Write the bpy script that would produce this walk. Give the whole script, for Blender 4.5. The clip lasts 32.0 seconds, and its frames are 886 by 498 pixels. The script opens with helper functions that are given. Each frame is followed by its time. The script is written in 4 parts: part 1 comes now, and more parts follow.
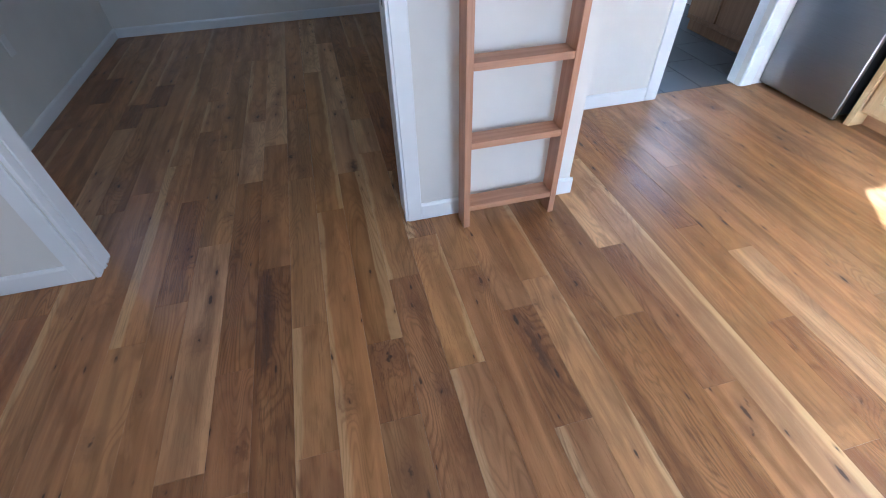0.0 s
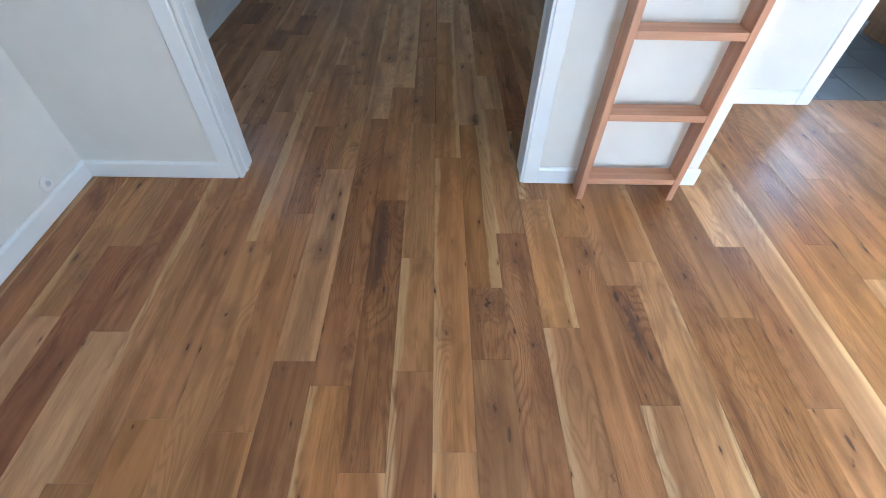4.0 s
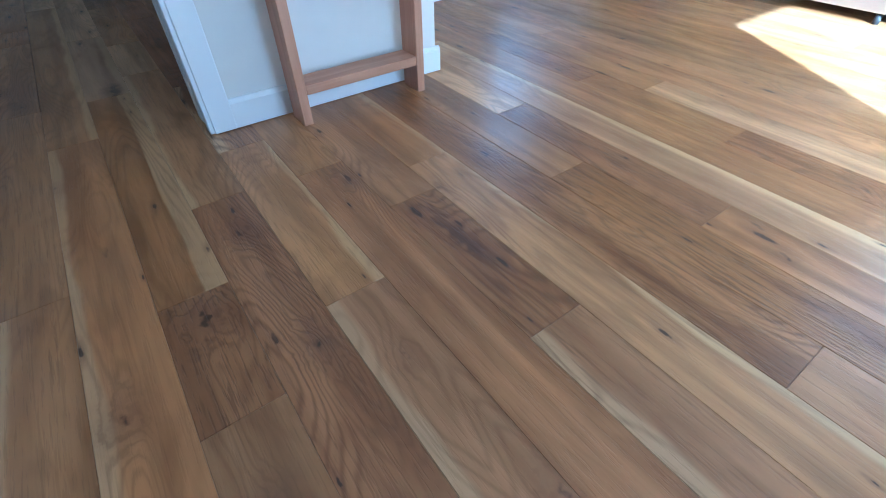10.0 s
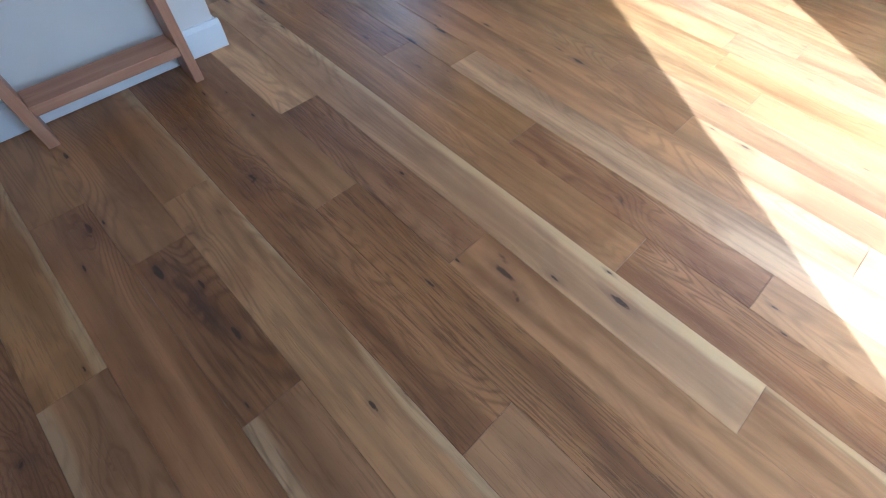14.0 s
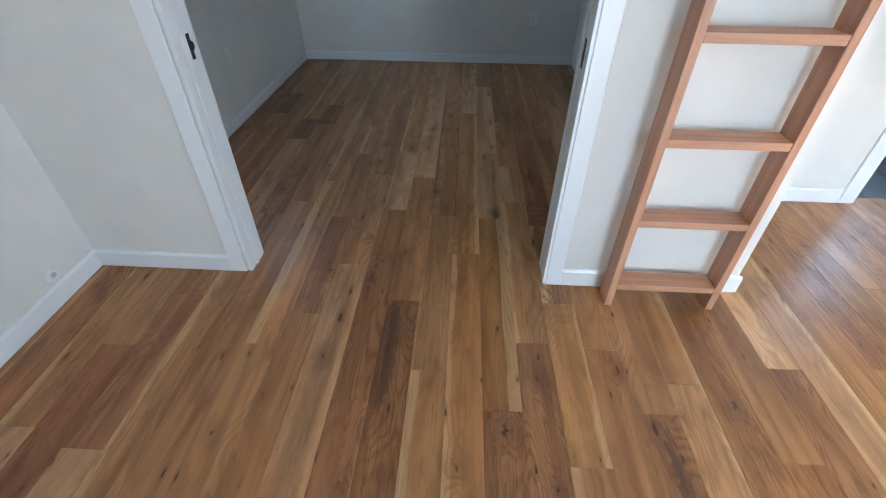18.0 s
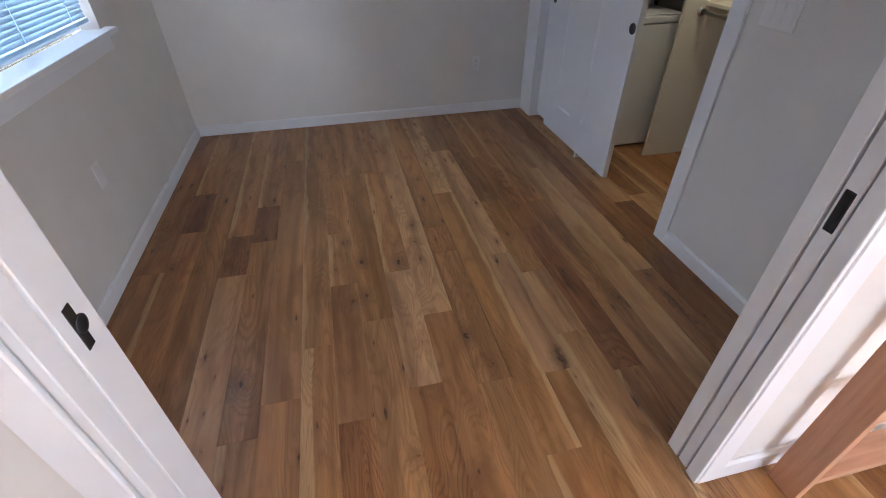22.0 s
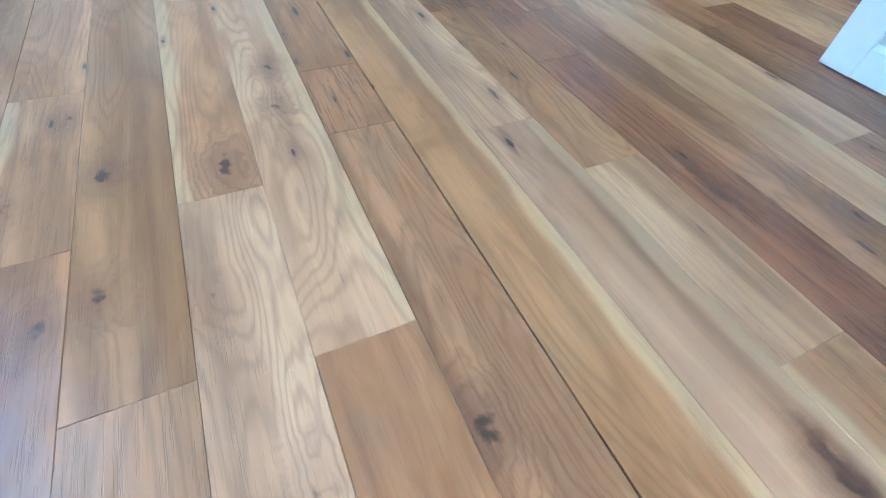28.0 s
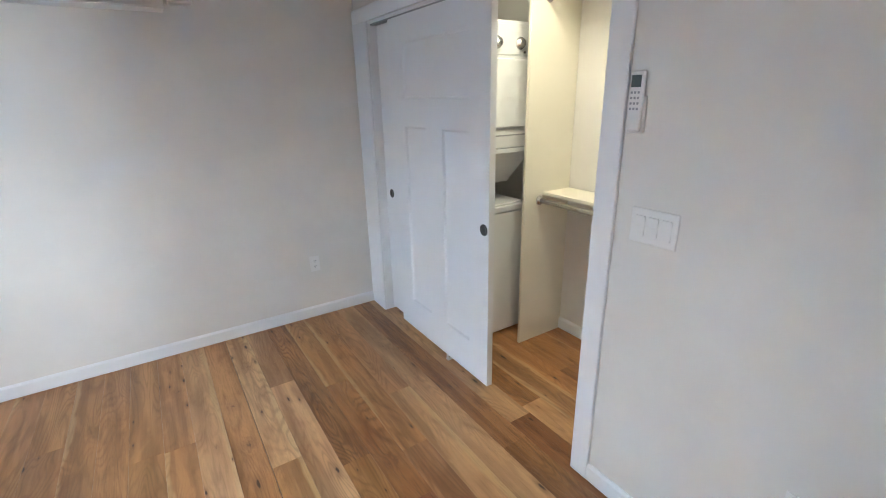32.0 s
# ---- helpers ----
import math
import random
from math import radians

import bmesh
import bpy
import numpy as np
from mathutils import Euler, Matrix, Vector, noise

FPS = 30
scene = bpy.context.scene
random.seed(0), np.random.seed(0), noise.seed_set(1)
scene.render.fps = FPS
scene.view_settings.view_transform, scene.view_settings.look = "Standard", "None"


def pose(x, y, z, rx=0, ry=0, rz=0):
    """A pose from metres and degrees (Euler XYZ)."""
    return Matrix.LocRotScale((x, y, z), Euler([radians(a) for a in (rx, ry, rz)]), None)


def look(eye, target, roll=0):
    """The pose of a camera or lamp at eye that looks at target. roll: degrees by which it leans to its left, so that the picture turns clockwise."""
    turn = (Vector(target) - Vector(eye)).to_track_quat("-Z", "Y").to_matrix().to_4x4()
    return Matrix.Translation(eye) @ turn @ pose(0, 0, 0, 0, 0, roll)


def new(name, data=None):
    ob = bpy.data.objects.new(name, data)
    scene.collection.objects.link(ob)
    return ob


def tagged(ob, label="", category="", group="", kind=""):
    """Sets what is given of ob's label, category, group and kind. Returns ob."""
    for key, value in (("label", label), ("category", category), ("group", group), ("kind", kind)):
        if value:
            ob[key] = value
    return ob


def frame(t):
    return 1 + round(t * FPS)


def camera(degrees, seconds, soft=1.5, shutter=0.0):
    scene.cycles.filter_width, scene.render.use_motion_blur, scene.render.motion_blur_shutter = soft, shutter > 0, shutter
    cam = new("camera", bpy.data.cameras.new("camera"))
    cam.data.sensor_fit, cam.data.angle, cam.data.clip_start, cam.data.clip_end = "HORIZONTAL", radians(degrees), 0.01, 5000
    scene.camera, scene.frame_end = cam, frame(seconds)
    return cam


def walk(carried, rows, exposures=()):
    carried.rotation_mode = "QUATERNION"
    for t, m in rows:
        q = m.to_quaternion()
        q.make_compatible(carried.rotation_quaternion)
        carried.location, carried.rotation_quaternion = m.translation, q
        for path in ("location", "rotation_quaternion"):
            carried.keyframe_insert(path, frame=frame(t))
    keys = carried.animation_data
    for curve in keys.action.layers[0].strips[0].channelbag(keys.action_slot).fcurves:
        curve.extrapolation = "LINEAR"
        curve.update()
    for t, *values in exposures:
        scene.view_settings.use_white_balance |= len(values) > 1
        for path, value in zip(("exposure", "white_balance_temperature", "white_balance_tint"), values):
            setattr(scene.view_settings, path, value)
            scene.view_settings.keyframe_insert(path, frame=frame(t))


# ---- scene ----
cam = camera(89.7, 32.0, soft=1.05)
PATH = [
    (0, (-0.219, -1.643, 1.405), (0.113, -0.242, 0.017), -1.7),
    (0.5, (-0.234, -1.73, 1.412), (0.413, -0.435, 0.032), -1.1),
    (1, (-0.347, -1.816, 1.364), (0.462, -0.692, -0.079), -0.7),
    (1.5, (-0.398, -1.849, 1.369), (0.445, -0.801, -0.111), 0.7),
    (2, (-0.405, -1.85, 1.373), (0.44, -0.811, -0.112), 1.4),
    (2.5, (-0.484, -1.829, 1.394), (0.216, -0.674, -0.081), 1.5),
    (3, (-0.537, -1.794, 1.417), (-0.105, -0.485, -0.032), 1.1),
    (3.5, (-0.469, -1.735, 1.4), (-0.264, -0.401, -0.076), 2.4),
    (4, (-0.41, -1.718, 1.394), (-0.383, -0.369, -0.082), 1.6),
    (4.5, (-0.458, -1.645, 1.241), (-0.473, -0.577, -0.449), 0.4),
    (6.5, (-0.473, -1.411, 0.61), (-0.404, -0.243, -1.012), 1.4),
    (7, (-0.484, -1.394, 0.614), (-0.403, -0.168, -0.964), 1.7),
    (7.5, (-0.478, -1.38, 0.663), (-0.393, -0.003, -0.786), 1.4),
    (8, (-0.457, -1.381, 0.686), (-0.325, 0.056, -0.699), 0.6),
    (8.5, (-0.373, -1.376, 0.678), (-0.012, 0.027, -0.701), 0.9),
    (9, (-0.283, -1.383, 0.676), (0.279, -0.032, -0.688), 0.0),
    (9.5, (-0.214, -1.394, 0.672), (0.551, -0.148, -0.693), 0.5),
    (10, (-0.154, -1.42, 0.673), (0.695, -0.227, -0.69), -0.7),
    (10.5, (-0.067, -1.458, 0.678), (0.811, -0.287, -0.686), -1.4),
    (11, (0.004, -1.501, 0.69), (0.914, -0.348, -0.667), -2.4),
    (11.5, (0.074, -1.535, 0.675), (0.938, -0.497, -0.801), -2.8),
    (12, (0.147, -1.473, 0.672), (1.084, -0.61, -0.87), -2.5),
    (12.5, (0.233, -1.429, 0.742), (1.209, -0.758, -0.869), -1.3),
    (13, (0.3, -1.427, 0.809), (1.257, -0.806, -0.833), -0.6),
    (13.5, (0.411, -1.466, 0.843), (1.291, -0.798, -0.824), 0.7),
    (15.5, (0.075, -1.531, 1.115), (0.55, -0.397, -0.463), 5.2),
    (16, (-0.107, -1.572, 1.15), (0.218, -0.311, -0.369), 4.9),
    (16.5, (-0.252, -1.595, 1.184), (-0.111, -0.255, -0.294), 4.5),
    (17, (-0.339, -1.622, 1.229), (-0.312, -0.204, -0.182), 3.8),
    (17.5, (-0.36, -1.611, 1.306), (-0.401, -0.14, -0.049), 1.6),
    (18, (-0.387, -1.508, 1.407), (-0.466, 0.046, 0.15), 0.5),
    (18.5, (-0.398, -1.395, 1.472), (-0.505, 0.202, 0.273), 0.1),
    (19, (-0.408, -1.332, 1.476), (-0.525, 0.27, 0.284), -0.3),
    (19.5, (-0.528, -1.22, 1.424), (-0.597, 0.382, 0.229), -0.6),
    (20, (-0.699, -1.119, 1.442), (-0.696, 0.485, 0.248), -0.5),
    (20.5, (-0.757, -0.992, 1.462), (-0.733, 0.631, 0.294), -0.2),
    (21, (-0.769, -0.811, 1.475), (-0.728, 0.806, 0.299), -0.6),
    (21.5, (-0.825, -0.643, 1.466), (-0.638, 0.962, 0.288), 0.1),
    (22, (-0.928, -0.476, 1.464), (-0.577, 1.076, 0.252), -0.5),
    (22.5, (-0.97, -0.364, 1.41), (-0.591, 1.121, 0.125), 0.4),
    (23, (-0.942, -0.207, 1.37), (-0.548, 1.189, -0.008), -0.4),
    (23.5, (-0.904, -0.052, 1.3), (-0.47, 1.231, -0.171), 0.3),
    (24, (-0.853, 0.191, 1.187), (-0.317, 1.332, -0.365), 0.3),
    (24.5, (-0.836, 0.365, 1.02), (-0.296, 1.312, -0.656), 1.3),
    (25, (-0.782, 0.406, 0.899), (-0.256, 1.291, -0.815), 2.2),
    (25.5, (-0.716, 0.483, 0.66), (-0.141, 1.418, -1.012), 2.4),
    (27.5, (-0.659, 0.596, 0.442), (-0.046, 1.689, -1.117), 3.2),
    (28, (-0.686, 0.648, 0.514), (-0.082, 1.794, -1.01), 4.6),
    (28.5, (-0.698, 0.702, 0.605), (-0.104, 1.853, -0.919), 5.0),
    (29, (-0.675, 0.767, 0.713), (-0.095, 1.874, -0.849), 3.0),
    (29.5, (-0.623, 0.796, 0.798), (-0.003, 1.854, -0.782), 1.0),
    (30, (-0.536, 0.806, 0.882), (0.097, 1.834, -0.713), 0.5),
    (30.5, (-0.469, 0.796, 1.049), (0.234, 1.95, -0.425), 1.1),
    (31, (-0.474, 0.675, 1.326), (0.353, 2.138, 0.242), -0.3),
    (31.5, (-0.574, 0.435, 1.481), (0.379, 1.977, 0.637), -0.1),
    (32, (-0.616, 0.228, 1.573), (0.397, 1.825, 0.922), -1.3),
]
# seconds, stops, white balance
EXPOSURES = [
    (0.0, 3.36, 5080, 9), (1.0, 2.74, 5080, 13), (2.0, 2.71, 5130, 13), (3.0, 3.00, 5180, 8), (4.0, 3.83, 5190, 3), (6.5, 4.66, 4230, -6), (8.0, 4.30, 4290, -5), (9.0, 4.18, 4260, -3), (10.0, 3.33, 4210, -3),
    (11.0, 2.82, 4330, -2), (12.0, 2.68, 4420, 0), (13.0, 2.50, 4540, 5), (16.0, 3.11, 4600, -2), (17.0, 3.80, 5150, 3), (18.0, 3.68, 5350, 3), (19.0, 3.66, 5510, 6), (20.0, 3.91, 5650, 6), (21.0, 3.98, 5930, 10),
    (22.0, 4.22, 6150, 19), (23.0, 4.84, 5980, 13), (24.0, 5.50, 5560, 2), (25.0, 5.80, 4620, -4), (28.0, 6.09, 4230, -3), (30.0, 6.00, 4760, -4), (31.0, 5.74, 6080, 11), (32.0, 5.56, 6150, 12),
]
walk(cam, [(t, look(eye, target, roll)) for t, eye, target, roll in PATH], EXPOSURES)

# ---- world, sun, large lights ----
SUN_DIR = Vector((0.557 * 0.852, 0.831 * 0.852, -0.524)).normalized()   # the way the sunlight travels
world = bpy.data.worlds.new("sky")
scene.world = world
world.use_nodes = True
wn = world.node_tree
sky = wn.nodes.new("ShaderNodeTexSky")
sky.sky_type = "NISHITA"
sky.sun_disc = False
sky.sun_elevation = math.asin(-SUN_DIR.z)
sky.sun_rotation = math.atan2(-SUN_DIR.x, -SUN_DIR.y)
wn.links.new(sky.outputs[0], wn.nodes["Background"].inputs[0])
wn.nodes["Background"].inputs[1].default_value = 0.055

sun = new("sun", bpy.data.lights.new("sun", "SUN"))
sun.data.energy, sun.data.angle, sun.data.color = 4.1, radians(0.53), (0.80, 0.91, 1.0)
sun.matrix_world = look((0, -6, 6), Vector((0, -6, 6)) + SUN_DIR)


def window_light(name, eye, target, width, height, watts, colour):
    """Daylight of the sky in the opening of a window, real or added."""
    lamp = new(name, bpy.data.lights.new(name, "AREA"))
    lamp.data.shape, lamp.data.size, lamp.data.size_y = "RECTANGLE", width, height
    lamp.data.energy, lamp.data.color = watts, colour
    lamp.matrix_world = look(eye, target)
    return lamp


SKY_BLUE = (0.84, 0.92, 1.0)
window_light("glass_door_daylight", (0.93, -2.985, 1.05), (0.93, 0, 1.05), 0.80, 1.9, 3.1, SKY_BLUE)
# fill for the living room, through a kitchen window added out of view
window_light("added_kitchen_fill", (3.36, -1.9, 1.6), (0, -1.9, 1.0), 1.1, 0.85, 1.9, SKY_BLUE)
window_light("bedroom_window_daylight", (-2.62, 1.785, 1.50), (0, 1.785, 1.75), 1.25, 1.1, 2.6, (0.74, 0.89, 0.985))
window_light("bath_window_daylight", (3.385, 2.25, 1.72), (0, 2.25, 1.3), 0.56, 0.72, 1.7, (0.60, 0.78, 1.0))
window_light("closet_ceiling_light", (0.93, 1.75, 2.41), (0.93, 1.75, 0), 0.25, 0.25, 0.30, (1.0, 0.93, 0.69))


# ---- helpers ----
def mesh_of(bm, name):
    me = bpy.data.meshes.new(name)
    bm.to_mesh(me)
    bm.free()
    return me


def part(name, data, material, parent=None, label=""):
    """Links a bmesh (or mesh) as one mesh object under a thing or a part."""
    me = data if isinstance(data, bpy.types.Mesh) else mesh_of(data, name)
    if material is not None and not me.materials:
        me.materials.append(material)
    ob = new(name, me)
    if parent is not None:
        ob.parent = parent
    if label:
        ob["label"] = label
    return ob


def thing(name, x, y, z, label, category, group=""):
    ob = new(name)
    ob.location = (x, y, z)
    ob.empty_display_size = 0.1
    return tagged(ob, label, category, group)


def add_box(bm, x0, y0, z0, x1, y1, z1, bevel=0.0, segments=1):
    """Adds a box with worn edges to a bmesh."""
    m = Matrix.Translation(((x0 + x1) / 2, (y0 + y1) / 2, (z0 + z1) / 2)) @ Matrix.Diagonal((abs(x1 - x0), abs(y1 - y0), abs(z1 - z0), 1))
    made = bmesh.ops.create_cube(bm, size=1, matrix=m)
    if bevel:
        edges = list({e for v in made["verts"] for e in v.link_edges})
        bmesh.ops.bevel(bm, geom=edges, offset=bevel, segments=segments, affect="EDGES", profile=0.5)
    return bm


def box(x0, y0, z0, x1, y1, z1, bevel=0.0, segments=1):
    return add_box(bmesh.new(), x0, y0, z0, x1, y1, z1, bevel, segments)


def boxes(*some, bevel=0.0):
    bm = bmesh.new()
    for b in some:
        add_box(bm, *b, bevel)
    return bm


def rod(a, b, radius, sides=24, cap=True):
    """A round bar from a to b."""
    bm = bmesh.new()
    a, b = Vector(a), Vector(b)
    m = Matrix.Translation((a + b) / 2) @ (b - a).to_track_quat("Z", "Y").to_matrix().to_4x4()
    bmesh.ops.create_cone(bm, cap_ends=cap, segments=sides, radius1=radius, radius2=radius, depth=(b - a).length, matrix=m)
    for f in bm.faces:
        f.smooth = len(f.verts) == 4
    return bm


def turned(profile, m, sides=28):
    """A body turned round its z axis from (radius, height) pairs, set at m."""
    bm = bmesh.new()
    rings = []
    for r, h in profile:
        rings.append([bm.verts.new(m @ Vector((r * math.cos(2 * math.pi * k / sides), r * math.sin(2 * math.pi * k / sides), h))) for k in range(sides)])
    for a, b in zip(rings, rings[1:]):
        for k in range(sides):
            bm.faces.new((a[k], a[(k + 1) % sides], b[(k + 1) % sides], b[k])).smooth = True
    bm.faces.new(list(reversed(rings[0])))
    bm.faces.new(rings[-1])
    return bm


def extruded(profile, axis, a, b):
    """A straight moulding: a closed profile of (u, v) pairs pushed along an axis from a to b. u, v are the two other axes in order."""
    bm = bmesh.new()

    def place(u, v, w):
        return {"x": (w, u, v), "y": (u, w, v), "z": (u, v, w)}[axis]

    ends = [[bm.verts.new(place(u, v, w)) for u, v in profile] for w in (a, b)]
    n = len(profile)
    for k in range(n):
        bm.faces.new((ends[0][k], ends[0][(k + 1) % n], ends[1][(k + 1) % n], ends[1][k]))
    bm.faces.new(list(reversed(ends[0])))
    bm.faces.new(ends[1])
    bmesh.ops.recalc_face_normals(bm, faces=bm.faces)
    return bm


# ---- materials ----
def material(name, colour, rough=0.5, metal=0.0, coat=0.0):
    m = bpy.data.materials.new(name)
    m.use_nodes = True
    b = m.node_tree.nodes["Principled BSDF"]
    b.inputs["Base Color"].default_value = (*colour, 1)
    b.inputs["Roughness"].default_value = rough
    b.inputs["Metallic"].default_value = metal
    b.inputs["Coat Weight"].default_value = coat
    return m


class Nodes:
    """Short hand for building a node tree."""

    def __init__(self, tree):
        self.tree = tree

    def node(self, kind, **settings):
        n = self.tree.nodes.new(kind)
        for key, value in settings.items():
            if key in n.inputs:
                n.inputs[key].default_value = value
        return n

    def link(self, a, b):
        self.tree.links.new(a, b)

    def math(self, op, a, b=None, clamp=False):
        n = self.tree.nodes.new("ShaderNodeMath")
        n.operation, n.use_clamp = op, clamp
        for slot, value in ((0, a), (1, b)):
            if value is None:
                continue
            if isinstance(value, (int, float)):
                n.inputs[slot].default_value = value
            else:
                self.link(value, n.inputs[slot])
        return n.outputs[0]

    def ramp(self, value, low, high, out_low=0.0, out_high=1.0):
        n = self.tree.nodes.new("ShaderNodeMapRange")
        n.interpolation_type = "SMOOTHSTEP"
        for key, v in (("From Min", low), ("From Max", high), ("To Min", out_low), ("To Max", out_high)):
            n.inputs[key].default_value = v
        self.link(value, n.inputs["Value"])
        return n.outputs[0]

    def mix(self, factor, a, b, mode="MIX"):
        n = self.tree.nodes.new("ShaderNodeMix")
        n.data_type, n.blend_type = "RGBA", mode
        for slot, value in ((0, factor), (6, a), (7, b)):
            if isinstance(value, (int, float)):
                n.inputs[slot].default_value = value
            elif isinstance(value, tuple):
                n.inputs[slot].default_value = (*value, 1)
            else:
                self.link(value, n.inputs[slot])
        return n.outputs[2]

    def noise(self, vector, scale, detail=3.0, rough=0.5, distortion=0.0):
        n = self.node("ShaderNodeTexNoise", Scale=scale, Detail=detail, Roughness=rough, Distortion=distortion)
        if vector is not None:
            self.link(vector, n.inputs["Vector"])
        return n.outputs["Fac"]

    def scaled(self, vector, x, y, z):
        n = self.tree.nodes.new("ShaderNodeVectorMath")
        n.operation = "MULTIPLY"
        self.link(vector, n.inputs[0])
        n.inputs[1].default_value = (x, y, z)
        return n.outputs[0]

    def vector(self, op, a, b=None):
        n = self.tree.nodes.new("ShaderNodeVectorMath")
        n.operation = op
        for slot, value in ((0, a), (1, b)):
            if isinstance(value, tuple):
                n.inputs[slot].default_value = value
            elif value is not None:
                self.link(value, n.inputs[slot])
        return n.outputs["Value"] if op == "LENGTH" else n.outputs[0]

    def bump(self, height, strength, distance):
        n = self.node("ShaderNodeBump", Strength=strength, Distance=distance)
        self.link(height, n.inputs["Height"])
        return n.outputs[0]


def painted(name, colour, rough, grain=260.0, relief=0.12, stain=0.04):
    """Rolled wall paint or brushed trim paint, with faint unevenness."""
    m = material(name, colour, rough)
    t = Nodes(m.node_tree)
    b = m.node_tree.nodes["Principled BSDF"]
    at = t.node("ShaderNodeTexCoord").outputs["Object"]
    broad = t.noise(at, 1.7, 4, 0.6)
    fine = t.noise(at, grain, 2, 0.6)
    dark = tuple(c * (1 - 2 * stain) for c in colour)
    t.link(t.mix(t.ramp(broad, 0.3, 0.7), dark, colour), b.inputs["Base Color"])
    t.link(t.ramp(broad, 0.2, 0.8, rough - 0.06, rough + 0.06), b.inputs["Roughness"])
    t.link(t.bump(fine, relief, 0.0012), b.inputs["Normal"])
    return m


def oak(name, dark, light, single=True):
    """Satin oak boards, grain along y. Each board has its own figure; its knots and its sapwood edge are its own properties."""
    m = material(name, light, 0.4)
    t = Nodes(m.node_tree)
    b = m.node_tree.nodes["Principled BSDF"]
    coarse = light[0] < 0.455           # browner boards show a more open grain
    if single:
        which = t.node("ShaderNodeObjectInfo").outputs["Random"]
    else:
        which = t.node("ShaderNodeNewGeometry").outputs["Random Per Island"]
    own = t.node("ShaderNodeTexCoord").outputs["Object"]
    shift = t.tree.nodes.new("ShaderNodeCombineXYZ")
    t.link(t.math("MULTIPLY", which, 37.0), shift.inputs[0])
    t.link(t.math("MULTIPLY", which, 91.0), shift.inputs[1])
    t.link(t.math("MULTIPLY", which, 53.0), shift.inputs[2])
    at = t.vector("ADD", own, shift.outputs[0])
    # knots
    core, halo = None, None
    if single:
        wobble = t.node("ShaderNodeTexNoise", Scale=42.0, Detail=4.0)
        t.link(at, wobble.inputs["Vector"])
        bent = t.vector("ADD", t.scaled(own, 1.0, 0.62, 0.0), t.scaled(wobble.outputs["Color"], 0.040, 0.040, 0.0))
        for key in ("knot_a", "knot_b"):
            spot = t.node("ShaderNodeAttribute")
            spot.attribute_type, spot.attribute_name = "OBJECT", key
            split = t.node("ShaderNodeSeparateXYZ")
            t.link(spot.outputs["Vector"], split.inputs[0])
            size = split.outputs[2]
            off = t.vector("SUBTRACT", bent, t.vector("ADD", t.scaled(spot.outputs["Vector"], 1.0, 0.62, 0.0), (0.020, 0.020, 0.0)))
            gap = t.vector("LENGTH", off)
            there = t.math("MINIMUM", size, 1.0)
            c = t.math("MULTIPLY", t.ramp(t.math("SUBTRACT", gap, t.math("MULTIPLY", size, 0.0068)), -0.006, 0.004, 1.0, 0.0), there)
            h = t.math("MULTIPLY", t.ramp(t.math("SUBTRACT", gap, t.math("MULTIPLY", size, 0.02)), -0.02, 0.045, 1.0, 0.0), there)
            core = c if core is None else t.math("MAXIMUM", core, c)
            halo = h if halo is None else t.math("MAXIMUM", halo, h)
    # growth rings cut along the board: contour lines of a stretched field, drawn round the knots
    field = t.noise(t.scaled(at, 5.0, 0.8, 3.0), 1.0, 2.0, 0.5, 0.5)
    if single:
        field = t.math("ADD", field, t.math("MULTIPLY", halo, 0.07))
    fine = t.noise(t.scaled(at, 90.0, 5.0, 20.0), 1.0, 3, 0.6)
    lines = t.math("FRACT", t.math("ADD", t.math("MULTIPLY", field, 30.0), t.math("MULTIPLY", fine, 0.7)))
    lines = t.ramp(t.math("ABSOLUTE", t.math("SUBTRACT", lines, 0.35)), 0.0, 0.32, 1.0, 0.0)
    where = t.ramp(t.noise(t.scaled(at, 4.5, 0.9, 1.0), 1.0, 2, 0.5), 0.40, 0.58, 0.0, 1.0)
    rings = t.math("MULTIPLY", lines, where)
    # open pores, streaks, clouds and small dark flecks
    pores = t.ramp(t.noise(t.scaled(at, 190.0, 9.0, 40.0), 1.0, 3, 0.7), 0.545, 0.60)
    streak = t.noise(t.scaled(at, 26.0, 1.1, 6.0), 1.0, 4, 0.6, 0.5)
    cloud = t.noise(t.scaled(at, 9.0, 2.6, 2.0), 1.0, 3, 0.55, 0.9)
    cells = t.node("ShaderNodeTexVoronoi", Scale=1.0, Randomness=1.0)
    cells.voronoi_dimensions = "2D"
    t.link(t.scaled(at, 17.0, 4.6, 0.0), cells.inputs["Vector"])
    pick = t.node("ShaderNodeSeparateColor")
    t.link(cells.outputs["Color"], pick.inputs[0])
    chosen = t.math("MULTIPLY", t.ramp(pick.outputs[0], 0.62, 0.64), t.ramp(t.noise(t.scaled(at, 3.1, 1.9, 4.0), 1.0, 1.0, 0.5), 0.50, 0.56))
    ragged = t.math("ADD", cells.outputs["Distance"], t.math("MULTIPLY", t.math("SUBTRACT", t.noise(t.scaled(at, 160.0, 60.0, 1.0), 1.0, 2, 0.6), 0.5), 0.12))
    ragged = t.math("DIVIDE", ragged, t.math("ADD", t.math("MULTIPLY", t.math("MULTIPLY", pick.outputs[1], pick.outputs[1]), 1.1), 0.35))
    fleck = t.math("MULTIPLY", t.ramp(ragged, 0.055, 0.105, 1.0, 0.0), chosen)
    ruddy = t.math("MULTIPLY", t.ramp(ragged, 0.05, 0.36, 1.0, 0.0), chosen)

    band = t.noise(t.scaled(at, 9.0, 0.55, 3.0), 1.0, 2.5, 0.5, 1.2)
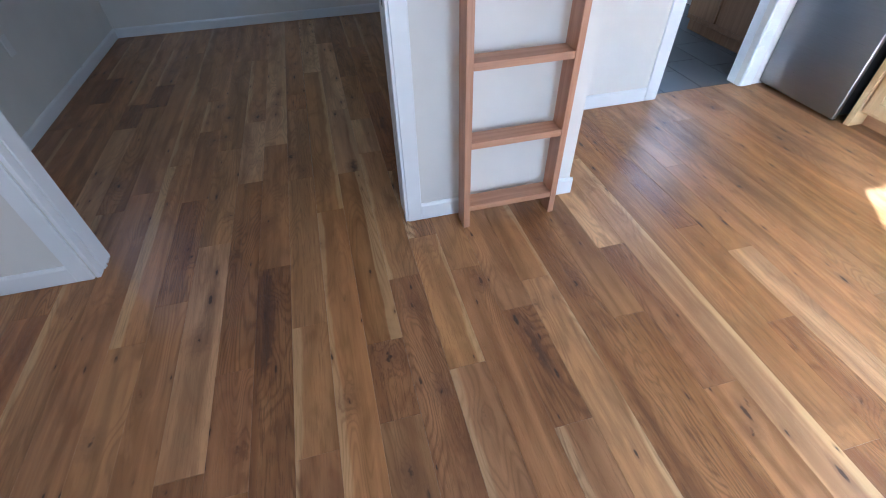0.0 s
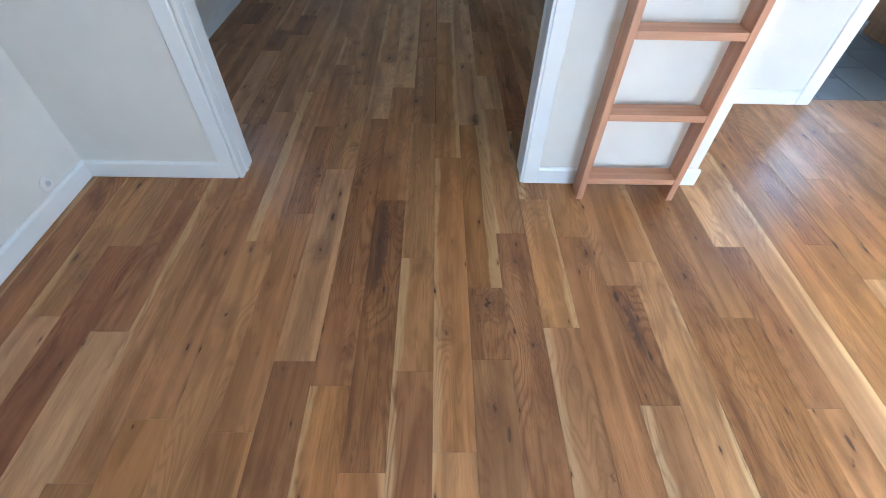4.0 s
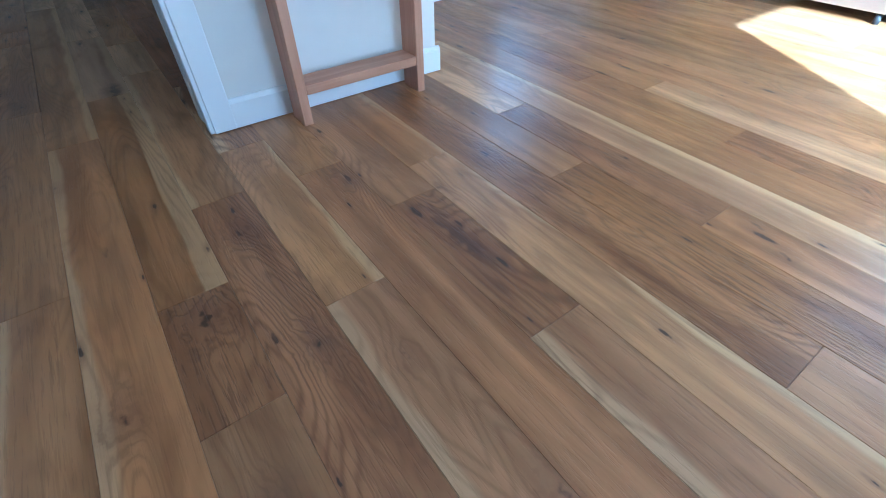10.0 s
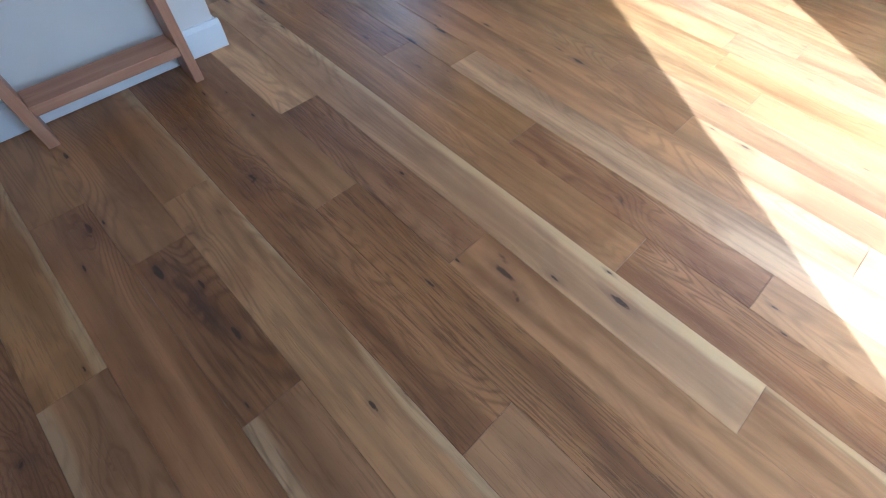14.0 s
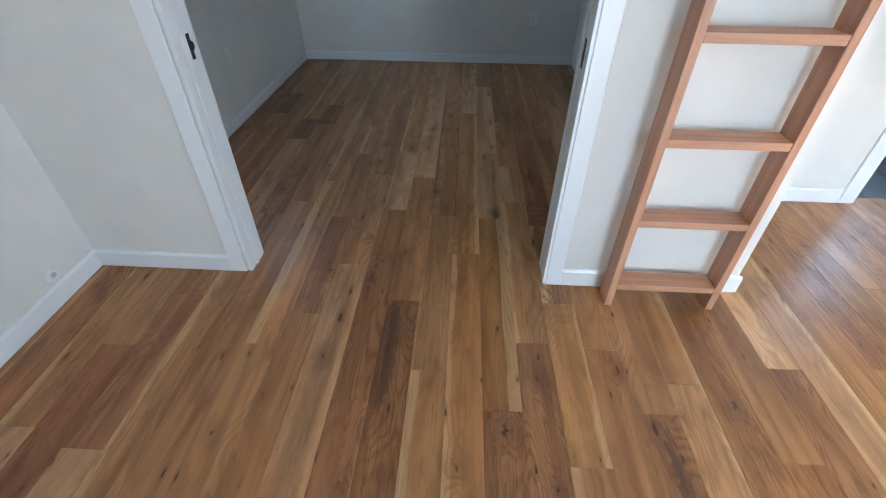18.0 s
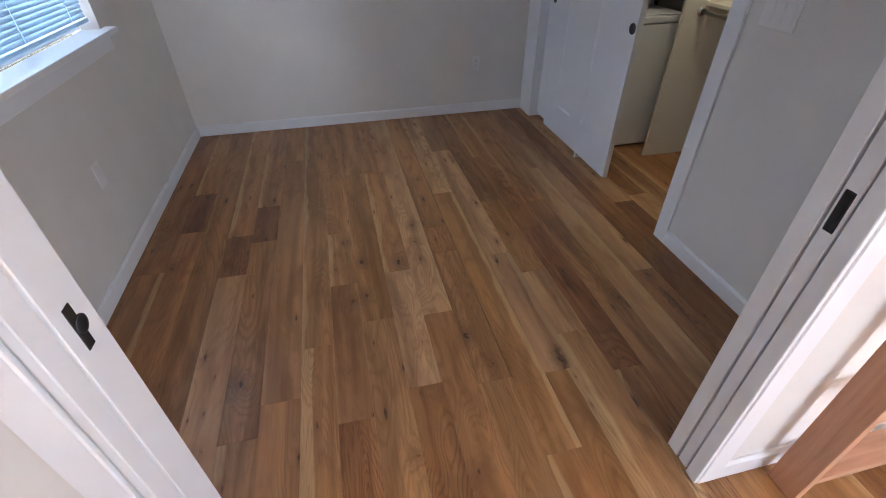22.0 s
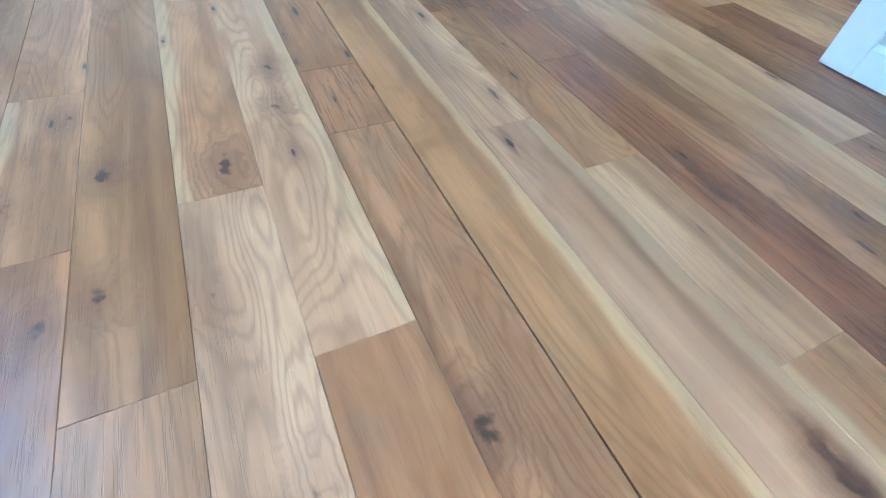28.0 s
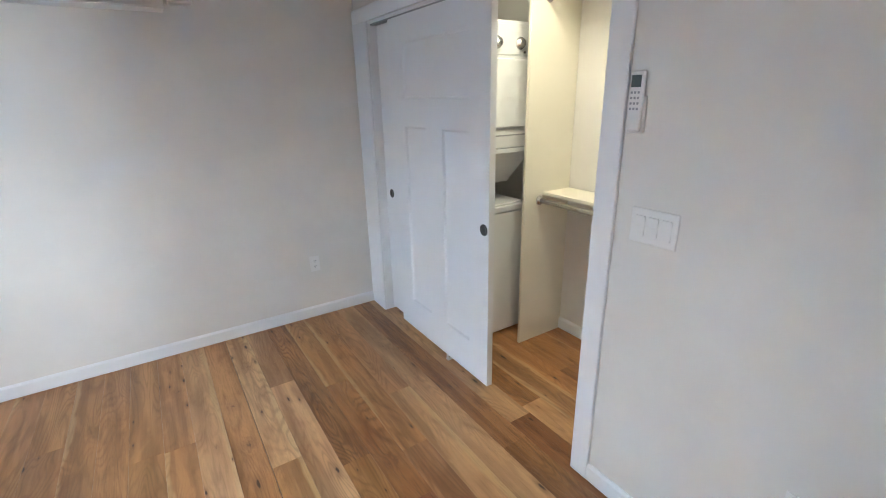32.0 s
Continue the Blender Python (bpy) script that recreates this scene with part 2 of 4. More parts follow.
    tone = t.math("ADD", t.math("MULTIPLY", t.ramp(band, 0.32, 0.66), 0.72), t.math("MULTIPLY", t.ramp(streak, 0.30, 0.70), 0.28))
    colour = t.mix(tone, tuple(0.84 * c for c in dark), tuple(1.10 * c for c in light))
    colour = t.mix(t.ramp(cloud, 0.48, 0.72, 0.0, 0.52), colour, (0.60 * dark[0], 0.54 * dark[1], 0.52 * dark[2]))
    colour = t.mix(t.ramp(cloud, 0.44, 0.26, 0.0, 0.40), colour, tuple(1.22 * c for c in light))
    if single:
        sap = t.node("ShaderNodeAttribute")
        sap.attribute_type, sap.attribute_name = "OBJECT", "sap"
        x = t.node("ShaderNodeSeparateXYZ")
        t.link(own, x.inputs[0])
        edge = t.math("ADD", t.math("MULTIPLY", x.outputs[0], sap.outputs["Fac"]), t.math("MULTIPLY", t.math("SUBTRACT", t.noise(t.scaled(at, 3.0, 2.2, 1.0), 1.0, 3, 0.55), 0.5), 0.075))
        colour = t.mix(t.ramp(edge, 0.036, 0.050, 0.0, 0.66), colour, (0.60, 0.385, 0.19))
    colour = t.mix(t.math("MULTIPLY", rings, 0.56 if coarse else 0.36), colour, tuple(0.52 * c for c in dark))
    open_grain = t.ramp(t.math("FRACT", t.math("MULTIPLY", which, 5.73)), 0.1, 0.9, *((0.12, 0.50) if coarse else (0.04, 0.24)))
    colour = t.mix(t.math("MULTIPLY", pores, open_grain), colour, tuple(0.40 * c for c in dark))
    threads = t.math("MULTIPLY", t.ramp(t.noise(t.scaled(at, 105.0, 4.5, 12.0), 1.0, 3, 0.65, 0.3), 0.55, 0.62), t.ramp(t.noise(t.scaled(at, 14.0, 1.6, 5.0), 1.0, 2, 0.5), 0.36, 0.60, 0.15, 1.0))
    colour = t.mix(t.math("MULTIPLY", threads, open_grain), colour, tuple(0.38 * c for c in dark))
    colour = t.mix(t.math("MULTIPLY", ruddy, 0.50), colour, (0.16, 0.070, 0.034))
    colour = t.mix(t.math("MULTIPLY", fleck, 0.88), colour, (0.045, 0.022, 0.014))
    if single:
        colour = t.mix(t.math("MULTIPLY", halo, 0.52), colour, (0.16, 0.072, 0.036))
        eddy = t.math("MULTIPLY", t.ramp(t.math("SINE", t.math("MULTIPLY", halo, 22.0)), 0.1, 0.9), t.ramp(halo, 0.15, 0.6))
        colour = t.mix(t.math("MULTIPLY", eddy, 0.07), colour, (0.09, 0.040, 0.022))
        colour = t.mix(t.math("MULTIPLY", core, 0.90), colour, (0.048, 0.022, 0.013))
    if single:
        bark = t.node("ShaderNodeAttribute")
        bark.attribute_type, bark.attribute_name = "OBJECT", "bark"
        split = t.node("ShaderNodeSeparateXYZ")
        t.link(bark.outputs["Vector"], split.inputs[0])
        off = t.vector("SUBTRACT", t.scaled(bent, 1.0, 0.26, 0.0), t.vector("ADD", t.scaled(bark.outputs["Vector"], 1.0, 0.16, 0.0), (0.020, 0.0052, 0.0)))
        mark = t.math("MULTIPLY", t.ramp(t.math("SUBTRACT", t.vector("LENGTH", off), t.math("MULTIPLY", split.outputs[2], 0.13)), -0.010, 0.006, 1.0, 0.0), t.math("MINIMUM", t.math("MULTIPLY", split.outputs[2], 30.0), 1.0))
        mark = t.math("MULTIPLY", mark, t.ramp(streak, 0.30, 0.60, 0.45, 1.0))
        colour = t.mix(t.math("MULTIPLY", mark, 0.85), colour, (0.085, 0.037, 0.022))
    hsv = t.node("ShaderNodeHueSaturation")
    t.link(colour, hsv.inputs["Color"])
    t.link(t.ramp(which, 0.0, 1.0, 0.90, 1.10), hsv.inputs["Value"])
    t.link(t.ramp(t.math("FRACT", t.math("MULTIPLY", which, 7.31)), 0.0, 1.0, 0.498, 0.502), hsv.inputs["Hue"])
    t.link(t.ramp(t.math("FRACT", t.math("MULTIPLY", which, 13.7)), 0.0, 1.0, 0.98, 1.02), hsv.inputs["Saturation"])
    t.link(hsv.outputs[0], b.inputs["Base Color"])
    b.inputs["Specular IOR Level"].default_value = 0.42
    t.link(t.ramp(cloud, 0.2, 0.8, FLOOR_ROUGH - 0.05, FLOOR_ROUGH + 0.07), b.inputs["Roughness"])
    height = t.math("SUBTRACT", t.math("MULTIPLY", streak, 0.2), t.math("ADD", t.math("MULTIPLY", pores, 0.8), t.math("MULTIPLY", rings, 0.45)))
    t.link(t.bump(height, 0.70 if coarse else 0.40, 0.0009), b.inputs["Normal"])
    return m


FLOOR_ROUGH = 0.33
TONES = {
    "P": ((0.409, 0.212, 0.093), (0.587, 0.336, 0.163)),  # pale sapwood
    "T": ((0.310, 0.142, 0.051), (0.460, 0.231, 0.093)),  # tan
    "H": ((0.317, 0.140, 0.048), (0.463, 0.225, 0.084)),  # honey
    "B": ((0.250, 0.106, 0.038), (0.388, 0.181, 0.069)),  # brown
    "D": ((0.192, 0.075, 0.029), (0.299, 0.131, 0.051)),  # dark heartwood
    "R": ((0.244, 0.092, 0.035), (0.357, 0.150, 0.059)),  # red heartwood
    "O": ((0.286, 0.118, 0.041), (0.419, 0.191, 0.071)),  # orange
}
OAK = {k: oak("oak_" + k, *v) for k, v in TONES.items()}
OAK_FAR = oak("oak_far_boards", (0.26, 0.120, 0.044), (0.36, 0.186, 0.072), single=False)
WALL = painted("wall_paint", (0.752, 0.728, 0.685), 0.6)
CEILING = painted("ceiling_paint", (0.80, 0.80, 0.79), 0.8)
TRIM = painted("trim_paint", (0.80, 0.81, 0.82), 0.32, 90.0, 0.05, 0.02)
DOOR_WHITE = painted("door_paint", (0.78, 0.79, 0.81), 0.38, 120.0, 0.08, 0.02)
MELAMINE = painted("closet_cream_laminate", (0.78, 0.74, 0.62), 0.45, 300.0, 0.03, 0.02)
APPLIANCE = material("white_enamel", (0.80, 0.81, 0.80), 0.22)
BLACK = material("black_metal", (0.012, 0.012, 0.013), 0.42)
RUBBER = material("black_rubber", (0.02, 0.02, 0.02), 0.7)
PLASTIC = material("white_plastic", (0.77, 0.76, 0.74), 0.35)
GREY_PLASTIC = material("grey_plastic", (0.33, 0.34, 0.35), 0.45)
PALE_GREY = material("pale_grey_plastic", (0.52, 0.52, 0.52), 0.4)
SCREEN = material("grey_liquid_crystal", (0.10, 0.12, 0.12), 0.25)
CHROME = material("satin_chrome", (0.62, 0.62, 0.62), 0.25, 1.0)
BRIGHT_STEEL = material("bright_steel", (0.80, 0.80, 0.80), 0.22, 0.6)
GLASS_BLACK = material("black_oven_glass", (0.006, 0.007, 0.010), 0.06)
SUBFLOOR = material("subfloor_shadow_gap", (0.03, 0.02, 0.014), 0.9)


def steel(name, along, dark=0.25, light=0.36):
    m = material(name, (0.30, 0.30, 0.31), 0.34, 1.0)
    t = Nodes(m.node_tree)
    b = m.node_tree.nodes["Principled BSDF"]
    at = t.node("ShaderNodeTexCoord").outputs["Object"]
    brushed = t.noise(t.scaled(at, *along), 1.0, 3, 0.6)
    t.link(t.ramp(brushed, 0.2, 0.8, 0.27, 0.42), b.inputs["Roughness"])
    t.link(t.mix(brushed, (dark, dark, dark * 1.03), (light, light, light * 1.03)), b.inputs["Base Color"])
    t.link(t.bump(brushed, 0.08, 0.0005), b.inputs["Normal"])
    return m


STEEL = steel("brushed_steel", (60.0, 6.0, 900.0))
RANGE_STEEL = steel("range_steel", (60.0, 6.0, 900.0), 0.52, 0.66)


def timber(name, dark, light, scale, rough=0.45):
    m = material(name, light, rough)
    t = Nodes(m.node_tree)
    b = m.node_tree.nodes["Principled BSDF"]
    at = t.node("ShaderNodeTexCoord").outputs["Object"]
    grain = t.noise(t.scaled(at, *scale), 1.0, 5, 0.62, 0.4)
    fine = t.noise(t.scaled(at, *(4.0 * s for s in scale)), 1.0, 3, 0.6)
    colour = t.mix(t.ramp(grain, 0.3, 0.7), dark, light)
    colour = t.mix(t.math("MULTIPLY", t.ramp(fine, 0.5, 0.75), 0.25), colour, tuple(0.7 * c for c in dark))
    t.link(colour, b.inputs["Base Color"])
    t.link(t.bump(fine, 0.12, 0.0006), b.inputs["Normal"])
    return m


FIR_UP = timber("clear_fir_upright", (0.40, 0.19, 0.105), (0.52, 0.28, 0.165), (40.0, 40.0, 2.0))
FIR_ACROSS = timber("clear_fir_across", (0.40, 0.19, 0.105), (0.52, 0.28, 0.165), (2.0, 40.0, 40.0))
MAPLE_UP = timber("maple_upright", (0.53, 0.335, 0.155), (0.60, 0.400, 0.200), (22.0, 22.0, 1.2))
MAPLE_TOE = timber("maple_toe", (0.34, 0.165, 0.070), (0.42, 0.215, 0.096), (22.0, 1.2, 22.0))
VANITY_WOOD = timber("vanity_wood", (0.24, 0.12, 0.055), (0.32, 0.17, 0.085), (30.0, 30.0, 1.6))
TILE = painted("grey_porcelain", (0.12, 0.125, 0.13), 0.35, 60.0, 0.05, 0.15)
GROUT = material("tile_grout", (0.26, 0.26, 0.25), 0.9)
COUNTER = painted("pale_counter", (0.55, 0.54, 0.52), 0.3, 40.0, 0.02, 0.1)


def blind_cloth():
    """Thin white vinyl that lets some daylight through; the sky's blue cast is put into its colours."""
    m = material("vinyl_sky_tint", (0.62, 0.74, 0.82), 0.4)
    t = Nodes(m.node_tree)
    through_light = t.node("ShaderNodeBsdfTranslucent", Color=(0.45, 0.70, 0.88, 1.0))
    both = t.node("ShaderNodeMixShader", Fac=0.22)
    t.link(m.node_tree.nodes["Principled BSDF"].outputs[0], both.inputs[1])
    t.link(through_light.outputs[0], both.inputs[2])
    t.link(both.outputs[0], m.node_tree.nodes["Material Output"].inputs[0])
    return m


VINYL = blind_cloth()
PANE = material("window_glass", (1.0, 1.0, 1.0), 0.0)
PANE.node_tree.nodes["Principled BSDF"].inputs["Transmission Weight"].default_value = 1.0
PANE.node_tree.nodes["Principled BSDF"].inputs["IOR"].default_value = 1.45

# ---- the plan ----
WEST, SOUTH, NORTH, EAST = -2.10, -3.0, 3.345, 3.42
TOP = 2.44
DOOR_TOP = 2.05
GL0, GL1 = 0.452, 1.405            # glass door in the south wall
WIN_Y0, WIN_Y1, WIN_Z0, WIN_Z1 = 1.16, 2.41, 0.985, 2.05


def wall(name, label, *some):
    return tagged(part(name, boxes(*some), WALL), label, "wall", kind="structure")


wall("wall_west", "smooth pale warm-white painted wall with a window",
     (WEST - 0.14, SOUTH, 0, WEST, WIN_Y0, TOP), (WEST - 0.14, WIN_Y1, 0, WEST, NORTH + 0.12, TOP),
     (WEST - 0.14, WIN_Y0, 0, WEST, WIN_Y1, WIN_Z0 - 0.03), (WEST - 0.14, WIN_Y0, WIN_Z1, WEST, WIN_Y1, TOP))
wall("wall_doorway", "white painted wall with a wide pocket door opening",
     (WEST, 0.015, 0, -1.375, 0.13, TOP), (-1.375, 0.015, DOOR_TOP, 0.012, 0.13, TOP),
     (0.012, 0.015, 0, 0.841, 0.045, TOP), (0.012, 0.10, 0, 0.841, 0.13, TOP), (0.75, 0.045, 0, 0.841, 0.10, TOP))
wall("wall_bedroom_east", "warm-white painted wall beside the closet",
     (0.69, 0.13, 0, 0.80, 1.235, TOP), (0.69, 1.235, 2.03, 0.80, 3.135, TOP), (0.69, 3.135, 0, 0.80, NORTH, TOP))
wall("wall_ladder_return", "white painted return wall beyond the ladder",
     (0.80, 0.13, 0, 0.841, 0.815, TOP))
wall("wall_kitchen_north", "white painted wall between kitchen and bathroom",
     (0.80, 0.815, 0, 1.88, 0.93, TOP), (1.88, 0.815, DOOR_TOP, 2.545, 0.93, TOP), (2.545, 0.815, 0, EAST, 0.93, TOP))
wall("wall_north", "pale warm-white painted bedroom end wall", (WEST, NORTH, 0, 1.70, NORTH + 0.12, TOP))
wall("wall_closet_back", "cream painted closet back wall", (1.575, 0.93, 0, 1.70, NORTH, TOP))
wall("wall_bathroom_end", "white painted bathroom end wall",
     (1.70, 2.6, 0, EAST, 2.7, TOP))
# the opening from y -2.47 to -1.33 is added for the fill light
wall("wall_east", "white painted kitchen wall with an added, unseen window",
     (EAST, SOUTH, 0, EAST + 0.12, -2.47, TOP), (EAST, -1.33, 0, EAST + 0.12, 1.95, TOP),
     (EAST, 1.95, 0, EAST + 0.12, 2.55, 1.34), (EAST, 1.95, 2.10, EAST + 0.12, 2.55, TOP), (EAST, 2.55, 0, EAST + 0.12, 2.7, TOP),
     (EAST, -2.47, 0, EAST + 0.12, -1.33, 1.15), (EAST, -2.47, 2.05, EAST + 0.12, -1.33, TOP))
wall("wall_south", "white painted wall with a glass door",
     (WEST - 0.14, SOUTH - 0.14, 0, GL0, SOUTH, TOP), (GL0, SOUTH - 0.14, 2.03, GL1, SOUTH, TOP), (GL1, SOUTH - 0.14, 0, EAST + 0.12, SOUTH, TOP))
# added out of view to keep direct sun off the bedroom blind
wall("wall_unseen_sun_block", "plain wall added outside, unseen, to shade the bedroom window", (-3.3, 0.80, 0, WEST - 0.14, 0.95, 3.9))
tagged(part("ceiling", box(WEST - 0.14, SOUTH - 0.14, TOP, EAST + 0.12, NORTH + 0.12, TOP + 0.1), CEILING),
       "flat white painted ceiling", "ceiling", kind="structure")


# ---- trim ----
def baseboard(x0, y0, x1, y1, side, height=0.092, thick=0.014):
    """A painted baseboard along x or y. side: +1 or -1, to which side of the line it lies."""
    s = side * thick
    lip = side * thick * 0.45
    profile = [(0, 0.0035), (s, 0.0035), (s, height - 0.012), (lip, height), (0, height)]
    if abs(y1 - y0) > abs(x1 - x0):
        bm = extruded([(x0 + u, v) for u, v in profile], "y", y0, y1)
    else:
        bm = extruded([(y0 + u, v) for u, v in profile], "x", x0, x1)
    return tagged(part("baseboard", bm, TRIM), "white painted wooden baseboard along the wall", "baseboard", kind="structure")


baseboard(WEST, SOUTH, WEST, 0.015, 1)
baseboard(WEST + 0.014, 0.015, -1.452, 0.015, -1)
baseboard(0.072, 0.015, 0.855, 0.015, -1)
baseboard(0.841, 0.015, 0.841, 0.815, 1)
baseboard(0.855, 0.815, 1.785, 0.815, -1)
baseboard(WEST, 0.13, WEST, NORTH, 1, 0.085)
baseboard(WEST + 0.014, NORTH, 0.676, NORTH, -1, 0.085)
baseboard(WEST + 0.014, 0.13, -1.452, 0.13, 1, 0.085)
baseboard(0.072, 0.13, 0.676, 0.13, 1, 0.085)
baseboard(0.69, 0.145, 0.69, 1.165, -1, 0.085)
baseboard(1.575, 0.93, 1.575, 2.163, -1, 0.085)
baseboard(0.80, 0.93, 1.561, 0.93, 1, 0.085)
baseboard(WEST + 0.014, SOUTH, GL0 - 0.09, SOUTH, 1)
baseboard(GL1 + 0.09, SOUTH, 2.85, SOUTH, 1)
baseboard(1.70, 0.93, 1.70, 2.6, 1)


def trim(name, bm, label):
    return tagged(part(name, bm, TRIM), label, "trim", kind="structure")


# pocket door opening: casings on both faces, jambs, head
for x0, x1 in ((-1.452, -1.384), (0.004, 0.072)):
    inner = x1 if x0 < -1 else x0
    outer = x0 if x0 < -1 else x1
    for y0, y1 in ((0.0, 0.015), (0.13, 0.145)):
        bm = boxes((x0, y0, 0.002, x1, y1, DOOR_TOP + 0.068), bevel=0.003)
        trim("trim_door_casing", bm, "flat white painted door casing, edges lightly worn")
for y0, y1 in ((0.0, 0.015), (0.13, 0.145)):
    trim("trim_door_head", box(-1.384, y0, DOOR_TOP, 0.004, y1, DOOR_TOP + 0.068, 0.003), "flat white painted head casing")
trim("trim_jamb_west", boxes((-1.375, 0.004, 0.004, -1.358, 0.050, DOOR_TOP), (-1.375, 0.053, 0.010, -1.355, 0.141, DOOR_TOP), bevel=0.002),
     "white painted strike jamb with chipped foot")
chips = random.Random(5)
for k in range(7):
    y = 0.058 + 0.012 * k
    trim("trim_splinter", box(-1.372, y, 0.0015, -1.3555 + chips.uniform(-0.004, 0.003), y + chips.uniform(0.004, 0.010), chips.uniform(0.007, 0.0098), 0.0008), "splintered white foot of the strike jamb")
trim("trim_jamb_east", boxes((-0.008, 0.004, 0.004, 0.012, 0.046, DOOR_TOP), bevel=0.002), "white painted split pocket jamb")
trim("trim_jamb_east", boxes((-0.008, 0.094, 0.010, 0.012, 0.141, DOOR_TOP), bevel=0.002), "white painted split pocket jamb")
trim("trim_jamb_head", box(-1.358, 0.004, DOOR_TOP - 0.018, -0.008, 0.141, DOOR_TOP - 0.001, 0.002), "white painted head jamb")

pocket_door = thing("pocket_door", 0.35, 0.07, 0.0, "white painted pocket door slid into the wall, black edge pull", "door")
slab = part("door_slab", box(-0.356, -0.018, 0.012, 0.36, 0.018, DOOR_TOP - 0.02, 0.002), DOOR_WHITE, pocket_door)
pull = part("edge_pull", box(-0.3575, -0.0125, 0.938, -0.352, 0.0125, 1.034, 0.004, 2), BLACK, pocket_door, "black metal edge pull plate")
part("finger_lip", box(-0.359, -0.004, 0.965, -0.3572, 0.004, 1.0, 0.0008), BLACK, pull)

strike = thing("strike_plate", -1.355, 0.092, 0.975, "black metal strike plate on the white jamb", "door hardware")
part("plate", box(-0.001, -0.012, -0.042, 0.0018, 0.008, 0.042, 0.0009), BLACK, strike)
part("lip", turned([(0.0, -0.001), (0.016, -0.001), (0.016, 0.0012), (0.013, 0.0024), (0.0, 0.0024)],
                   Matrix.Translation((0.001, 0.006, 0.0)) @ Euler((0, radians(90), 0)).to_matrix().to_4x4(), 18), BLACK, strike)

# closet opening trim
for y0, y1 in ((1.165, 1.25), (3.12, NORTH - 0.002)):
    trim("trim_closet_casing", box(0.674, y0, 0.002, 0.69, y1, 2.03, 0.003), "flat white painted closet casing")
trim("trim_closet_head", box(0.674, 1.165, 2.03, 0.69, NORTH - 0.002, 2.115, 0.003), "flat white painted closet head casing")
trim("trim_closet_jamb", box(0.6745, 1.2355, 0.003, 0.80, 1.251, 2.03, 0.002), "white painted closet jamb")
trim("trim_closet_jamb", box(0.692, 3.119, 0.003, 0.80, 3.1345, 2.03, 0.002), "white painted closet jamb")
trim("trim_closet_fascia", box(0.692, 1.252, 2.012, 0.702, 3.118, 2.0295, 0.002), "white painted track fascia over the sliding doors")
tagged(part("closet_track", boxes((0.704, 1.253, 2.005, 0.792, 3.117, 2.028)), GREY_PLASTIC), "grey metal double sliding track", "door track", kind="structure")

# bathroom door trim
for x0, x1 in ((1.79, 1.873), (2.552, 2.64)):
    trim("trim_bathroom_casing", box(x0, 0.80, 0.002, x1, 0.815, DOOR_TOP + 0.09, 0.003), "flat white painted bathroom casing")
trim("trim_bathroom_head", box(1.873, 0.80, DOOR_TOP, 2.552, 0.815, DOOR_TOP + 0.09, 0.003), "flat white painted head casing")
for x0, x1 in ((1.868, 1.8795), (2.5455, 2.557)):
    trim("trim_bathroom_jamb", boxes((x0, 0.804, 0.004, x1, 0.855, DOOR_TOP), (x0 - 0.001, 0.858, 0.004, x1 + 0.001, 0.93, DOOR_TOP), bevel=0.002), "white painted bathroom jamb")

# ---- floor ----
LEAN = 0.0065                     # the boards lie a little askew to the walls
EDGES = [-2.195, -2.060, -1.922, -1.787, -1.649, -1.513, -1.378, -1.232, -1.100, -0.970, -0.828, -0.696, -0.560, -0.424, -0.291, -0.154,
         -0.021, 0.113, 0.246, 0.380, 0.513, 0.653, 0.788, 0.920, 1.055, 1.197, 1.325, 1.455, 1.580, 1.703, 1.828, 1.966]
# end joints of the boards, by the row's west edge
JOINTS = {-2.060: (0.06, 0.893, 1.54), -1.922: (-0.803, 0.06, 1.886, 2.33), -1.787: (-0.45, 0.06, 2.62), -1.649: (-0.864, -0.158, 0.06, 1.427, 1.78), -1.513: (1.70, 2.075),
          -1.378: (-1.176, 0.62), -1.232: (-0.411, 0.858), -1.100: (-0.239, 0.477, 1.23, 1.68), -0.970: (0.09, 0.957, 2.38),
          -0.828: (-1.06, -0.635, 0.566, 1.274, 2.37), -0.696: (-1.327, -0.138, 0.935), -0.560: (-1.007, -0.497, 0.527, 1.375, 1.62),
          -0.424: (-1.268, 0.20, 1.987), -0.291: (-0.96, -0.648, 0.514, 1.288, 2.61), -0.154: (-1.587, -0.346, 0.691, 1.115, 1.825),
          -0.021: (-0.828, -0.115, 0.463, 1.487, 2.436), 0.113: (-1.462, -0.365, 0.06), 0.246: (-1.118, -0.63, 0.06), 0.380: (-2.0, -0.501, 0.06, 0.993),
          0.513: (-1.44, 0.06, 1.5), 0.653: (-1.976, -0.777, 0.06, 1.615), 0.788: (-2.247, -1.125, -0.41), 0.920: (-1.777,), 1.055: (-1.408,), 1.197: (-1.673, -0.95, -0.39),
          1.325: (-0.58,), 1.455: (-1.806,), 1.828: (0.50,)}
while EDGES[-1] < EAST:
    EDGES.append(EDGES[-1] + 0.135)
